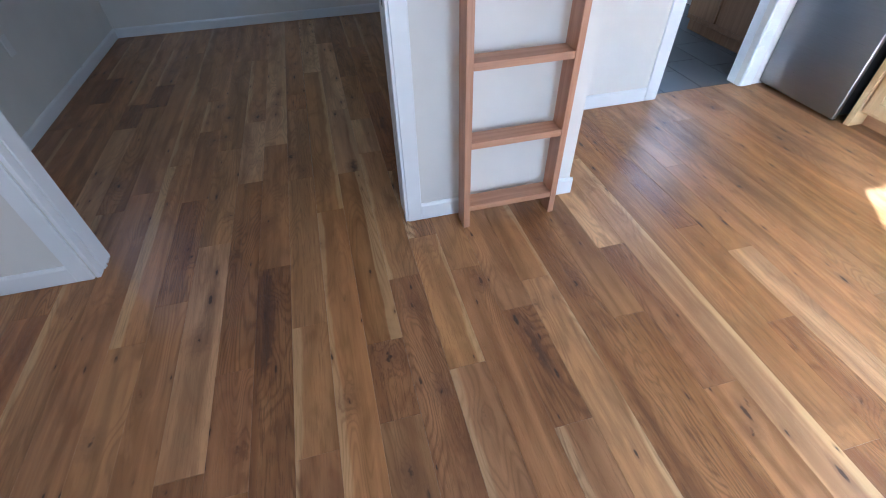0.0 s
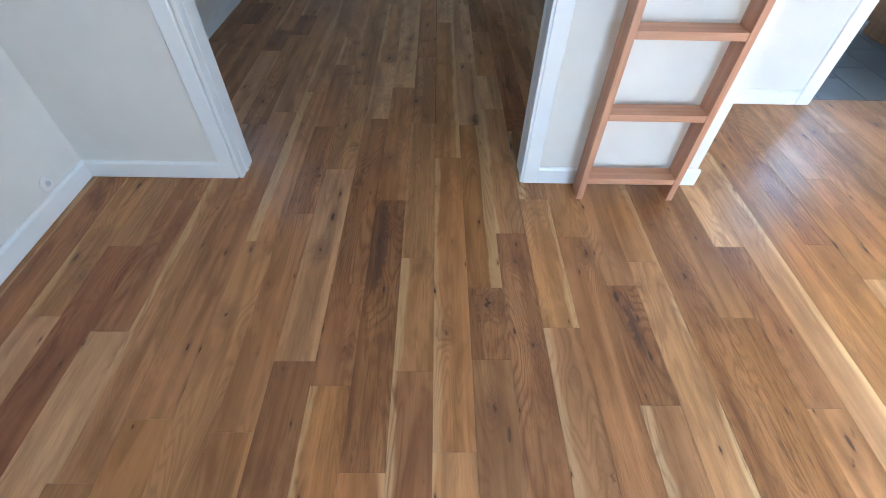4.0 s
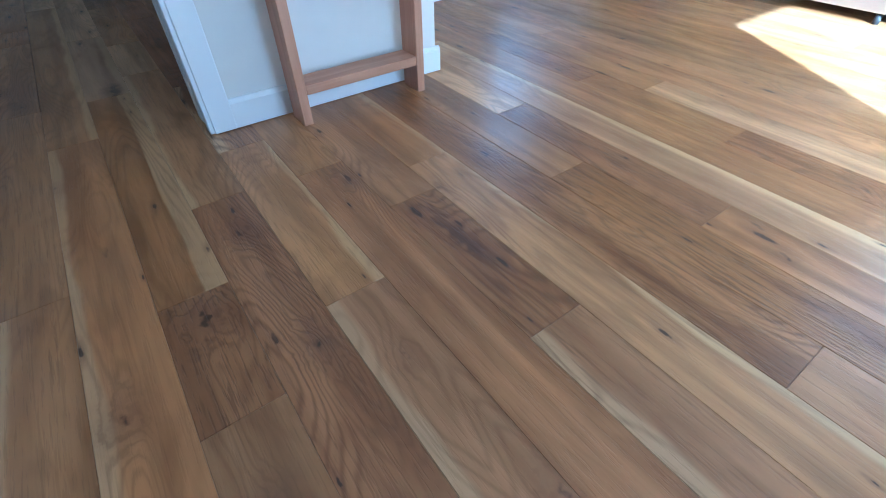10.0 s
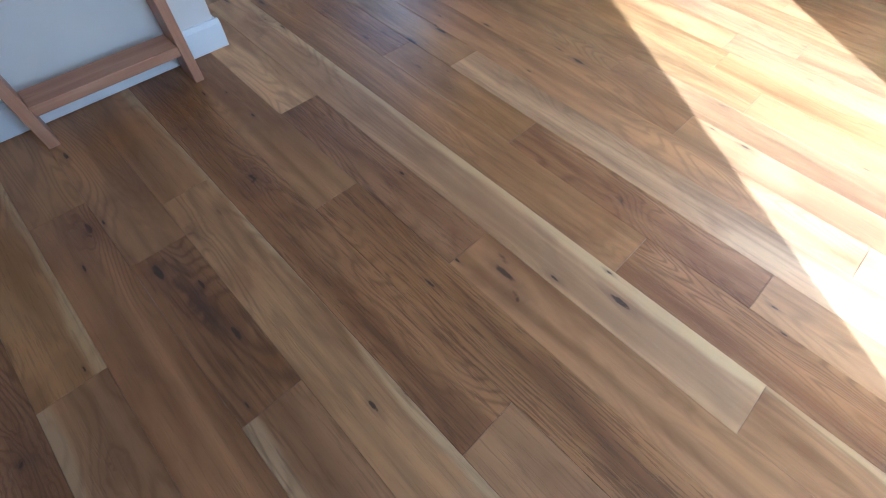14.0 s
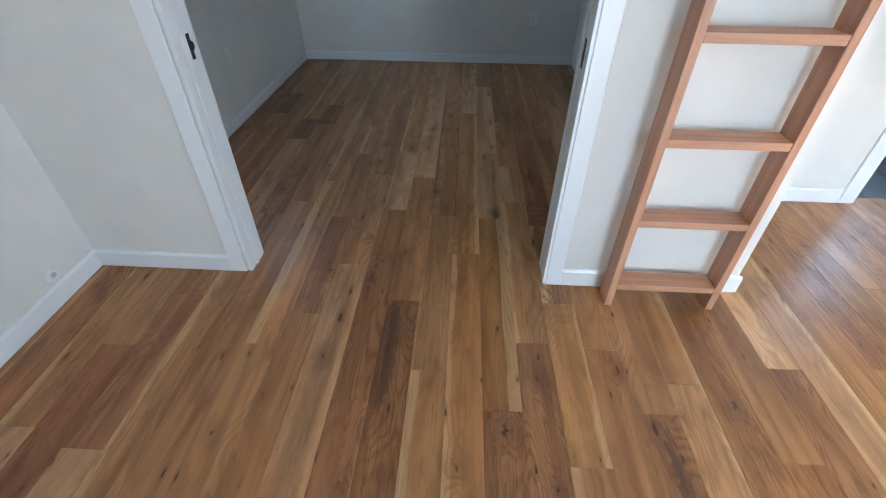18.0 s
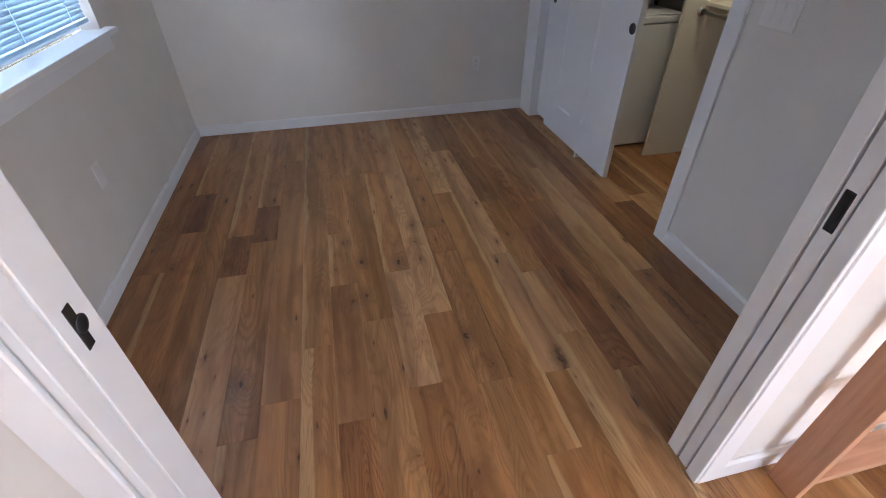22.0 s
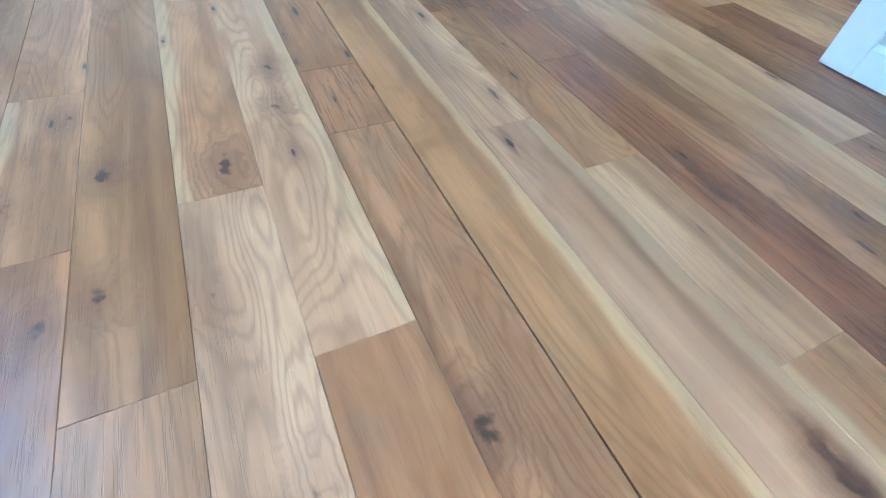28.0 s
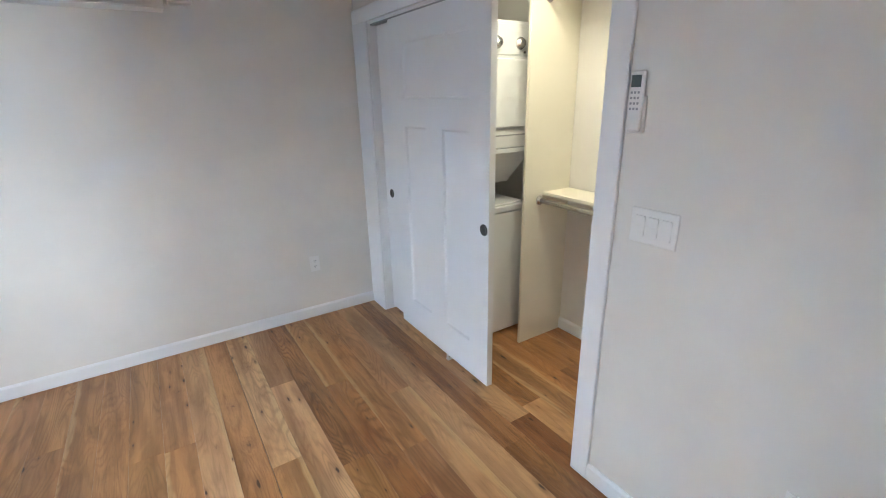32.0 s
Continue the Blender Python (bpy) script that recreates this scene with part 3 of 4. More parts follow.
# boards that stand out by their tone: (x, y, tone)
STAND_OUT_LIVING = [
    (-2.0, -0.5, "O"), (-1.85, -0.4, "T"), (-1.85, -1.0, "P"), (-1.72, -0.2, "T"), (-1.72, -0.8, "R"), (-1.58, -0.08, "B"), (-1.58, -0.5, "O"), (-1.58, -1.1, "P"),
    (-1.45, -0.5, "T"), (-1.30, -0.6, "H"), (-1.30, -1.4, "H"), (-1.17, -0.2, "H"), (-1.17, -0.8, "T"), (-1.04, 0.1, "B"), (-1.04, -0.7, "T"), (-0.90, -0.5, "P"),
    (-0.76, -0.2, "B"), (-0.76, -0.8, "O"), (-0.76, -1.3, "H"), (-0.63, -0.6, "B"), (-0.49, -0.2, "H"), (-0.49, -0.75, "T"), (-0.49, -1.2, "B")]
STAND_OUT_DOORWAY = [
    (-0.36, -0.5, "H"), (-0.36, -1.5, "T"), (-0.22, -0.2, "H"), (-0.22, -0.8, "B"), (-0.22, -1.3, "T"), (-0.09, 0.2, "T"), (-0.09, -0.8, "B"), (-0.09, -1.8, "P"),
    (0.05, 0.2, "B"), (0.05, -0.5, "T"), (0.05, -1.2, "T"), (0.18, 0.1, "B"), (0.18, -0.9, "B"), (0.18, -1.8, "H"), (0.31, -0.3, "T"), (0.31, -0.9, "B"),
    (0.31, -1.5, "T"), (0.45, -0.3, "H"), (0.45, -1.2, "T"), (0.45, 0.6, "B"), (0.45, 1.4, "P")]
STAND_OUT_KITCHEN = [
    (0.58, -0.5, "B"), (0.58, -1.7, "T"), (0.72, -0.4, "T"), (0.72, -1.3, "B"), (0.85, -0.2, "P"), (0.85, -0.8, "B"), (0.85, -1.6, "T"), (0.99, -0.9, "P"), (0.99, -2.0, "T"),
    (1.12, -1.0, "H"), (1.12, -1.7, "B"), (1.26, -0.2, "B"), (1.26, -0.6, "H"), (1.26, -1.3, "B"), (1.26, -1.8, "T"), (1.39, -0.3, "H"), (1.39, -1.0, "P"),
    (1.52, -1.0, "H"), (1.52, -2.0, "P"), (1.64, -0.6, "T"), (0.72, 1.3, "D"), (0.72, 2.1, "P")]
STAND_OUT_BEDROOM = [
    (-1.99, 0.5, "B"), (-1.99, 1.2, "T"), (-1.99, 1.8, "B"), (-1.85, 1.2, "H"), (-1.85, 2.1, "D"), (-1.72, 1.2, "H"), (-1.58, 1.0, "P"), (-1.58, 1.6, "D"), (-1.45, 0.9, "T"),
    (-1.45, 1.9, "D"), (-1.45, 2.6, "T"), (-1.30, 1.5, "T"), (-1.17, 0.4, "T"), (-1.17, 1.5, "H"), (-0.90, 2.6, "T"), (-0.63, 2.6, "P"), (0.18, 2.2, "H"), (-1.04, 0.9, "H"), (-1.04, 1.45, "T"), (-1.04, 2.3, "T"), (-0.90, 0.5, "T"),
    (-0.90, 1.5, "T"), (-0.76, 0.9, "P"), (-0.76, 1.7, "T"), (-0.63, 0.4, "T"), (-0.63, 1.5, "P"), (-0.49, 0.1, "T"), (-0.49, 0.9, "T"), (-0.49, 1.5, "B"), (-0.49, 2.2, "T")]
STAND_OUT_CLOSET = [
    (-0.36, 1.1, "T"), (-0.36, 2.5, "P"), (-0.22, 0.9, "P"), (-0.22, 1.9, "P"), (-0.22, 2.9, "P"), (-0.09, 0.5, "T"), (-0.09, 0.9, "P"), (-0.09, 1.5, "T"), (-0.09, 2.4, "B"),
    (0.05, 1.0, "R"), (0.05, 1.9, "B"), (0.18, 1.2, "T"), (0.31, 1.0, "P"), (0.58, 0.8, "B"), (0.58, 2.0, "B")]


# knots: (x, y, size)
KNOTS_LIVING = [
    (-0.214, -0.717, 1.5), (-0.226, -0.765, 0.7), (-0.083, -0.507, 0.9), (0.215, -0.473, 0.8), (0.599, -0.579, 1.2), (0.399, -0.640, 0.6), (-0.423, -0.046, 0.7), (-1.013, 0.097, 1.2),
    (-0.999, 0.036, 1.1), (-0.931, -0.996, 0.8), (-1.19, -0.78, 0.9), (-0.902, -0.454, 1.2), (-0.371, -0.853, 0.9), (-0.375, -0.62, 0.8), (0.847, -1.292, 0.8), (0.90, -1.20, 0.7),
    (0.831, -1.554, 1.2), (0.514, -1.714, 0.7), (0.111, -1.334, 0.7), (0.05, -1.02, 0.5), (1.257, -1.30, 0.7), (-0.22, -1.13, 0.9), (-0.06, -0.90, 1.0)]
KNOTS_BEDROOM = [
    (-1.004, 1.581, 0.9), (-0.946, 1.390, 1.1), (-0.943, 1.125, 1.0), (-1.01, 1.10, 0.9), (-0.754, 1.348, 1.9), (-0.542, 0.776, 1.4), (-0.627, 1.664, 1.0), (-0.478, 0.605, 0.8),
    (0.219, 0.832, 1.0), (-0.808, 1.073, 0.6), (-0.640, 1.50, 0.9), (-1.469, 0.737, 1.3), (-1.63, 1.784, 0.7), (-1.447, 2.344, 0.9), (-0.21, 0.56, 1.0), (0.45, 0.948, 0.9),
    (0.466, 0.608, 0.8), (-0.66, 0.199, 0.9), (-0.844, 0.302, 0.8), (-1.90, 1.558, 0.9), (-0.497, 2.204, 0.8)]
KNOTS_KITCHEN = [(1.379, 0.370, 0.8), (1.230, 0.183, 0.7), (1.226, -0.029, 0.7), (1.289, -0.112, 1.0), (1.218, -0.335, 0.8), (1.745, 0.505, 0.9), (1.146, 0.359, 0.5), (2.166, 0.598, 1.1), (1.721, -0.187, 1.3), (1.523, -0.255, 0.5), (1.283, -0.212, 0.7), (1.794, 0.051, 0.9)]
# long dark bark streaks: (x, y, length)
BARK = [(0.325, -0.80, 0.17), (-0.20, 0.57, 0.10), (-0.665, -0.40, 0.36), (0.04, 1.0, 0.14), (0.45, 0.75, 0.16)]
# boards with a pale sapwood edge: (x, y, side)
SAPWOOD = [(0.05, -1.2, -1), (-0.49, -0.75, -1), (-0.49, -1.2, -1), (-0.63, 1.4, 1), (-1.17, -0.2, -1), (0.31, -1.5, -1), (-0.22, 0.2, 1), (-0.22, -0.2, 1), (-0.22, 0.9, 1), (-0.36, 0.8, 1),
           (-1.17, 0.5, -1), (-2.0, 1.2, 1), (0.05, 0.2, -1), (0.99, -0.9, 1), (0.31, 0.9, 1), (-0.36, 2.3, 1), (-0.36, -0.5, -1), (-1.45, -0.5, -1), (0.18, -1.8, -1)]


def board(x0, x1, y0, y1):
    """One floorboard with eased edges: mesh round its own middle."""
    w, h, e = (x1 - x0) / 2 - 0.0002, (y1 - y0) / 2 - 0.0002, 0.0007
    verts = [(sx * (w - d), sy * (h - d), z) for d, z in ((0, -0.016), (0, -e), (e, 0.0)) for sx, sy in ((-1, -1), (1, -1), (1, 1), (-1, 1))]
    faces = [(8, 9, 10, 11)] + [(a + k, a + (k + 1) % 4, a + 4 + (k + 1) % 4, a + 4 + k) for a in (0, 4) for k in range(4)]
    return verts, faces


floor = tagged(part("floor", box(WEST, SOUTH, -0.06, EAST, NORTH, -0.015), SUBFLOOR),
               "satin mixed-tone oak plank floor with knots, boards of uneven length", "floor", kind="structure")
dice = random.Random(11)
near_boards, far_verts, far_faces = [], [], []
picks = STAND_OUT_LIVING + STAND_OUT_DOORWAY + STAND_OUT_KITCHEN + STAND_OUT_BEDROOM + STAND_OUT_CLOSET


def askew(x, y):
    """A place on the floor from its place in the straight pattern of boards."""
    return x - LEAN * y, y


def on_board(some, x0, x1, y0, y1):
    """Those marks, given by their place on the floor, that lie on a board."""
    return [(x + LEAN * y, y, v) for x, y, v in some if x0 < x + LEAN * y < x1 and y0 < y < y1]


for x0, x1 in zip(EDGES, EDGES[1:]):
    mid = (x0 + x1) / 2
    north = NORTH if mid < 1.62 else 0.875
    cuts = sorted([SOUTH, north] + list(JOINTS.get(x0, ())))
    full = [cuts[0]]
    for y in cuts[1:]:
        while y - full[-1] > 2.7:
            full.append(full[-1] + dice.uniform(1.6, 2.2))
        full.append(y)
    for y0, y1 in zip(full, full[1:]):
        tone = dice.choices("PTHBDRO", (8, 46, 32, 10, 0, 0, 4))[0]
        for px, py, t in picks:
            if x0 < px < x1 and y0 < py < y1:
                tone = t
        gap = 0.0026 if x0 == -0.560 and y0 > 0.1 else 0.0
        verts, faces = board(x0, x1 - gap, y0, y1)
        place = (mid - gap / 2, (y0 + y1) / 2)
        if x0 < 2.72 and y1 > -2.05:
            knots = [(kx - place[0], ky - place[1], s) for kx, ky, s in on_board(KNOTS_LIVING + KNOTS_KITCHEN + KNOTS_BEDROOM, x0, x1, y0, y1)]
            while len(knots) < 2 and dice.random() < (0.5 if not knots else 0.3):
                knots.append((dice.uniform(-0.05, 0.05), dice.uniform(-0.4, 0.4) * (y1 - y0), dice.uniform(0.3, 0.8)))
            sap = sum(side for _, _, side in on_board(SAPWOOD, x0, x1, y0, y1))
            if not sap and tone in "TH" and dice.random() < 0.25:
                sap = dice.choice((-0.85, 0.85))
            bark = [(kx - place[0], ky - place[1], s) for kx, ky, s in on_board(BARK, x0, x1, y0, y1)]
            near_boards.append((verts, faces, place, tone, knots, sap, bark))
        else:
            base = len(far_verts)
            far_verts += [(*askew(a + place[0], b + place[1]), c) for a, b, c in verts]
            far_faces += [tuple(base + k for k in f) for f in faces]
for verts, faces, place, tone, knots, sap, bark in near_boards:
    me = bpy.data.meshes.new("floor_board")
    me.from_pydata(verts, [], faces)
    me.materials.append(OAK[tone])
    ob = part("floor_board", me, None, floor)
    ob.location = (*askew(*place), 0)
    ob.rotation_euler = (0, 0, LEAN)
    for key, knot in zip(("knot_a", "knot_b"), knots):
        ob[key] = knot
    if bark:
        ob["bark"] = bark[0]
    if sap:
        ob["sap"] = float(sap)
me = bpy.data.meshes.new("far_floor_boards")
me.from_pydata(far_verts, [], far_faces)
tagged(part("far_floor_boards", me, OAK_FAR, floor), kind="stuff")

# bathroom tiles
tile_floor = tagged(part("floor_bathroom", box(1.70, 0.878, -0.06, EAST, 2.6, -0.006), GROUT), "dark grey porcelain tile floor with pale grout", "floor", kind="structure")
for k in range(6):
    for j in range(4):
        x0, y0 = 1.703 + k * 0.30, 0.882 + j * 0.455 - (0.15 if k % 2 else 0)
        a, b = max(y0, 0.88), min(y0 + 0.45, 2.6)
        if b > a + 0.02:
            part("tile", box(x0, a, -0.012, min(x0 + 0.295, EAST), b, -0.002, 0.001), TILE, tile_floor)

# ---- ladder ----
ladder = thing("ladder", 0.47, -0.06, 0.0, "reddish fir loft ladder fixed upright against the white wall", "ladder")
for x0, x1 in ((-0.222, -0.192), (0.207, 0.236)):
    part("side_rail", box(x0, -0.052, 0.0, x1, 0.040, 2.36, 0.0025, 2), FIR_UP, ladder)
for k in range(7):
    z = 0.093 + 0.3255 * k
    part("rung", box(-0.1915, -0.050, z, 0.2065, 0.038, z + 0.030, 0.002, 2), FIR_ACROSS, ladder)


# ---- closet doors ----
def shaker_door(name, x, y0, y1, label, pull_y, pull_z):
    """A sliding door, 35 mm thick, with one panel over two tall ones. Its front looks to -x."""
    door = thing(name, x, (y0 + y1) / 2, 0.028, label, "sliding door", "closet sliding doors")
    h, w = 1.978, (y1 - y0) / 2
    a, b, c, d = -w + 0.165, -0.085, 0.085, w - 0.165
    bm = boxes((0.0, -w, 0, 0.035, a, h), (0.0, d, 0, 0.035, w, h), (0.0, a, 0, 0.035, d, 0.21), (0.0, a, 1.375, 0.035, d, 1.53),
               (0.0, a, 1.84, 0.035, d, h), (0.0, b, 0.21, 0.035, c, 1.375))
    part("door_frame", bm, DOOR_WHITE, door)
    for y_a, y_b, z_a, z_b in ((a, b, 0.21, 1.375), (c, d, 0.21, 1.375), (a, d, 1.53, 1.84)):
        p = bmesh.new()
        lo, hi = Vector((0, y_a, z_a)), Vector((0, y_b, z_b))
        rings = []
        for inset, depth in ((0.0, 0.0005), (0.010, 0.009), (0.012, 0.010)):
            rings.append([p.verts.new((depth, yy, zz)) for yy, zz in ((lo.y + inset, lo.z + inset), (hi.y - inset, lo.z + inset), (hi.y - inset, hi.z - inset), (lo.y + inset, hi.z - inset))])
        for r0, r1 in zip(rings, rings[1:]):
            for k in range(4):
                p.faces.new((r0[k], r0[(k + 1) % 4], r1[(k + 1) % 4], r1[k]))
        p.faces.new(rings[-1])
        back = [p.verts.new((0.030, v.co.y, v.co.z)) for v in rings[0]]
        p.faces.new(back)
        for k in range(4):
            p.faces.new((rings[0][k], back[k], back[(k + 1) % 4], rings[0][(k + 1) % 4]))
        bmesh.ops.recalc_face_normals(p, faces=p.faces)
        part("door_panel", p, DOOR_WHITE, door)
    m = Matrix.Translation((0.0, pull_y - (y0 + y1) / 2, pull_z - 0.028)) @ Euler((0, radians(-90), 0)).to_matrix().to_4x4()
    part("finger_pull", turned([(0.0, -0.002), (0.030, -0.002), (0.030, 0.002), (0.026, 0.003), (0.024, 0.0005), (0.0, 0.0003)], m, 24), BLACK, door, "round black recessed finger pull")
    return door


shaker_door("sliding_door", 0.705, 1.885, 2.872, "white painted panelled sliding door, slid half open, black pull", 1.925, 0.931)
shaker_door("sliding_door", 0.748, 2.15, 3.115, "white painted panelled sliding door behind the other, closed", 3.03, 0.930)
guide = thing("door_guide", 0.722, 2.27, 0.0, "small white plastic floor guide under the sliding doors", "door guide")
part("guide_base", box(-0.03, -0.012, 0.0, 0.07, 0.012, 0.006, 0.001), PLASTIC, guide)
part("guide_fin", box(-0.028, -0.010, 0.006, -0.022, 0.010, 0.034, 0.001), PLASTIC, guide)

# ---- closet inside ----
tagged(part("closet_divider", box(1.195, 2.163, 0.0, 1.575, 2.182, 2.25, 0.0015), MELAMINE), "cream laminate upright panel between wardrobe and laundry", "closet panel")
for z, x0 in ((0.985, 1.345), (2.09, 1.33)):
    tagged(part("closet_shelf", box(x0, 0.945, z, 1.572, 2.162, z + 0.019, 0.0015), MELAMINE), "cream laminate closet shelf on the panel", "shelf", "closet shelves")
    hang = thing("closet_rod", 1.318, 2.162, z - 0.03, "satin metal hanging rod in a round flange", "closet rod", "closet rods")
    part("tube", rod((0, -0.003, 0), (0, -1.20, 0), 0.0155), CHROME, hang)
    m = Euler((radians(90), 0, 0)).to_matrix().to_4x4()
    part("flange", turned([(0.0, 0.0), (0.030, 0.0), (0.030, 0.004), (0.026, 0.010), (0.019, 0.012), (0.019, 0.016), (0.0, 0.016)], m), CHROME, hang)
    part("flange", turned([(0.0, 0.0), (0.030, 0.0), (0.030, 0.004), (0.026, 0.010), (0.019, 0.012), (0.019, 0.016), (0.0, 0.016)], Matrix.Translation((0, -1.218, 0)) @ Euler((radians(-90), 0, 0)).to_matrix().to_4x4()), CHROME, hang)

# stacked washer and dryer, front looking to -y
laundry = thing("laundry_center", 1.09, 2.345, 0.0, "white stacked top-load washer and dryer in the closet", "washer dryer")
W0, W1 = -0.285, 0.310
part("washer_body", box(W0, 0.0, 0.012, W1, 0.66, 0.86, 0.012, 3), APPLIANCE, laundry)
part("washer_top", box(W0 - 0.002, -0.006, 0.862, W1 + 0.002, 0.66, 0.905, 0.010, 3), APPLIANCE, laundry)
lid = part("washer_lid", box(W0 + 0.05, 0.02, 0.905, W1 - 0.05, 0.30, 0.916, 0.004, 2), APPLIANCE, laundry)
part("washer_riser", box(W0 + 0.02, 0.42, 0.905, W1 - 0.02, 0.66, 1.03), APPLIANCE, laundry)
part("dryer_chin", extruded([(0.0, 1.235), (0.0, 1.26), (0.66, 1.26), (0.66, 1.03), (0.22, 1.01)], "x", W0, W1), APPLIANCE, laundry)
part("dryer_body", box(W0, 0.0, 1.262, W1, 0.66, 1.965, 0.010, 3), APPLIANCE, laundry)
dryer_door = part("dryer_door", box(W0 + 0.04, -0.016, 1.385, W1 - 0.042, -0.001, 1.768, 0.008, 3), APPLIANCE, laundry)
for z in (1.42, 1.70):
    part("hinge", box(W1 - 0.048, -0.018, z, W1 - 0.036, -0.001, z + 0.05, 0.002), CHROME, dryer_door)
part("vent_slot", box(W0 + 0.03, -0.002, 1.335, W1 - 0.03, 0.004, 1.342), GREY_PLASTIC, laundry)
part("control_panel", box(W0 + 0.005, -0.006, 1.785, W1 - 0.005, 0.0, 1.945, 0.004, 2), APPLIANCE, laundry)
facing = Euler((radians(90), 0, 0)).to_matrix().to_4x4()
for x in (0.19, 0.02):
    dial = part("dial", turned([(0.0, 0.0), (0.034, 0.0), (0.034, 0.004), (0.027, 0.006), (0.024, 0.024), (0.0, 0.026)], Matrix.Translation((x, -0.006, 1.848)) @ facing), CHROME, laundry, "round grey metal control dial")
    part("pointer", box(x - 0.002, -0.034, 1.850, x + 0.002, -0.0315, 1.868), GREY_PLASTIC, dial)
part("start_button", turned([(0.0, 0.0), (0.008, 0.0), (0.007, 0.005), (0.0, 0.005)], Matrix.Translation((0.225, -0.006, 1.80)) @ facing, 16), BLACK, laundry)
for x in (W0 + 0.05, W1 - 0.05):
    for y in (0.05, 0.6):
        part("foot", turned([(0.0, 0.0), (0.022, 0.0), (0.018, 0.012), (0.0, 0.012)], Matrix.Translation((x, y, 0)), 14), RUBBER, laundry)
hose_data = bpy.data.curves.new("hose_path", "CURVE")
hose_data.dimensions = "3D"
line = hose_data.splines.new("BEZIER")
line.bezier_points.add(3)
for p, co in zip(line.bezier_points, ((1.16, 2.68, 0.905), (1.22, 2.66, 0.975), (1.33, 2.67, 0.968), (1.38, 2.70, 0.905))):
    p.co = co
    p.handle_left_type = p.handle_right_type = "AUTO"
hose_data.bevel_depth, hose_data.bevel_resolution = 0.013, 4
hose_curve = new("hose_path", hose_data)
hose_mesh = bpy.data.meshes.new_from_object(hose_curve.evaluated_get(bpy.context.evaluated_depsgraph_get()))
bpy.data.objects.remove(hose_curve)
tagged(part("hose", hose_mesh, RUBBER), "black rubber hose lying on top of the washer", "hose")

# ---- bedroom window ----
window = thing("window_1", WEST - 0.07, (WIN_Y0 + WIN_Y1) / 2, WIN_Z0, "white vinyl window behind closed blinds", "window")
window["kind"] = "structure"
hw, hh = (WIN_Y1 - WIN_Y0) / 2, WIN_Z1 - WIN_Z0
part("window_frame", boxes((-0.06, -hw, 0, -0.02, -hw + 0.05, hh), (-0.06, hw - 0.05, 0, -0.02, hw, hh), (-0.06, -hw + 0.05, 0, -0.02, hw - 0.05, 0.05), (-0.06, -hw + 0.05, hh - 0.05, -0.02, hw - 0.05, hh), (-0.06, -0.02, 0.05, -0.02, 0.02, hh - 0.05), bevel=0.003), TRIM, window)
for a, b in ((-hw + 0.05, -0.02), (0.02, hw - 0.05)):
    glass = part("pane", box(-0.045, a, 0.05, -0.041, b, hh - 0.05), PANE, window)
    glass.visible_shadow = False
part("window_sill", box(-0.02, -hw - 0.06, -0.03, 0.125, hw + 0.07, -0.004, 0.004, 2), TRIM, window)
part("window_apron", box(0.071, -hw - 0.03, -0.105, 0.086, hw + 0.035, -0.0305, 0.003), TRIM, window)
blind = thing("window_blind", WEST - 0.045, (WIN_Y0 + WIN_Y1) / 2, WIN_Z0, "white slatted blind lowered and tilted nearly shut in the window", "window blind")
part("head_rail", box(-0.02, -hw + 0.012, hh - 0.05, 0.025, hw - 0.012, hh - 0.002, 0.002), VINYL, blind)
part("bottom_rail", box(-0.016, -hw + 0.014, 0.035, 0.016, hw - 0.014, 0.055, 0.004, 2), VINYL, blind)
slat = bmesh.new()
tilt = radians(-52)
rows = []
for k in range(5):
    u = -0.0125 + 0.00625 * k
    arch = 0.0022 * (1 - (u / 0.0125) ** 2)
    rows.append((u * math.cos(tilt) - arch * math.sin(tilt), u * math.sin(tilt) + arch * math.cos(tilt)))
outline = rows + [(x + 0.0004, z - 0.0007) for x, z in reversed(rows)]
slat_mesh = mesh_of(extruded(outline, "y", -hw + 0.014, hw - 0.014), "slat")
slat_mesh.materials.append(VINYL)
for k in range(45):
    ob = part("slat", slat_mesh, None, blind)
    ob.location = (0, 0, 0.070 + 0.0212 * k)
for y in (-hw + 0.18, 0.0, hw - 0.18):
    part("ladder_cord", rod((0.013, y, 0.04), (0.013, y, hh - 0.04), 0.0009, 6), VINYL, blind)

# ---- glass door, added unseen kitchen window, bathroom window ----
glass_door = thing("door_1", (GL0 + GL1) / 2, SOUTH - 0.07, 0.0, "white framed full-height glass door to the outside", "door")
glass_door["kind"] = "structure"
half = (GL1 - GL0) / 2
part("door_frame", boxes((-half, -0.03, 0, -half + 0.03, 0.03, 2.03), (half - 0.03, -0.03, 0, half, 0.03, 2.03), (-half + 0.03, -0.03, 2.0, half - 0.03, 0.03, 2.03), (-half + 0.03, -0.03, 0.0, half - 0.03, 0.03, 0.03)), TRIM, glass_door)
part("pane", box(-half + 0.03, -0.003, 0.03, half - 0.03, 0.003, 2.0), PANE, glass_door).visible_shadow = False
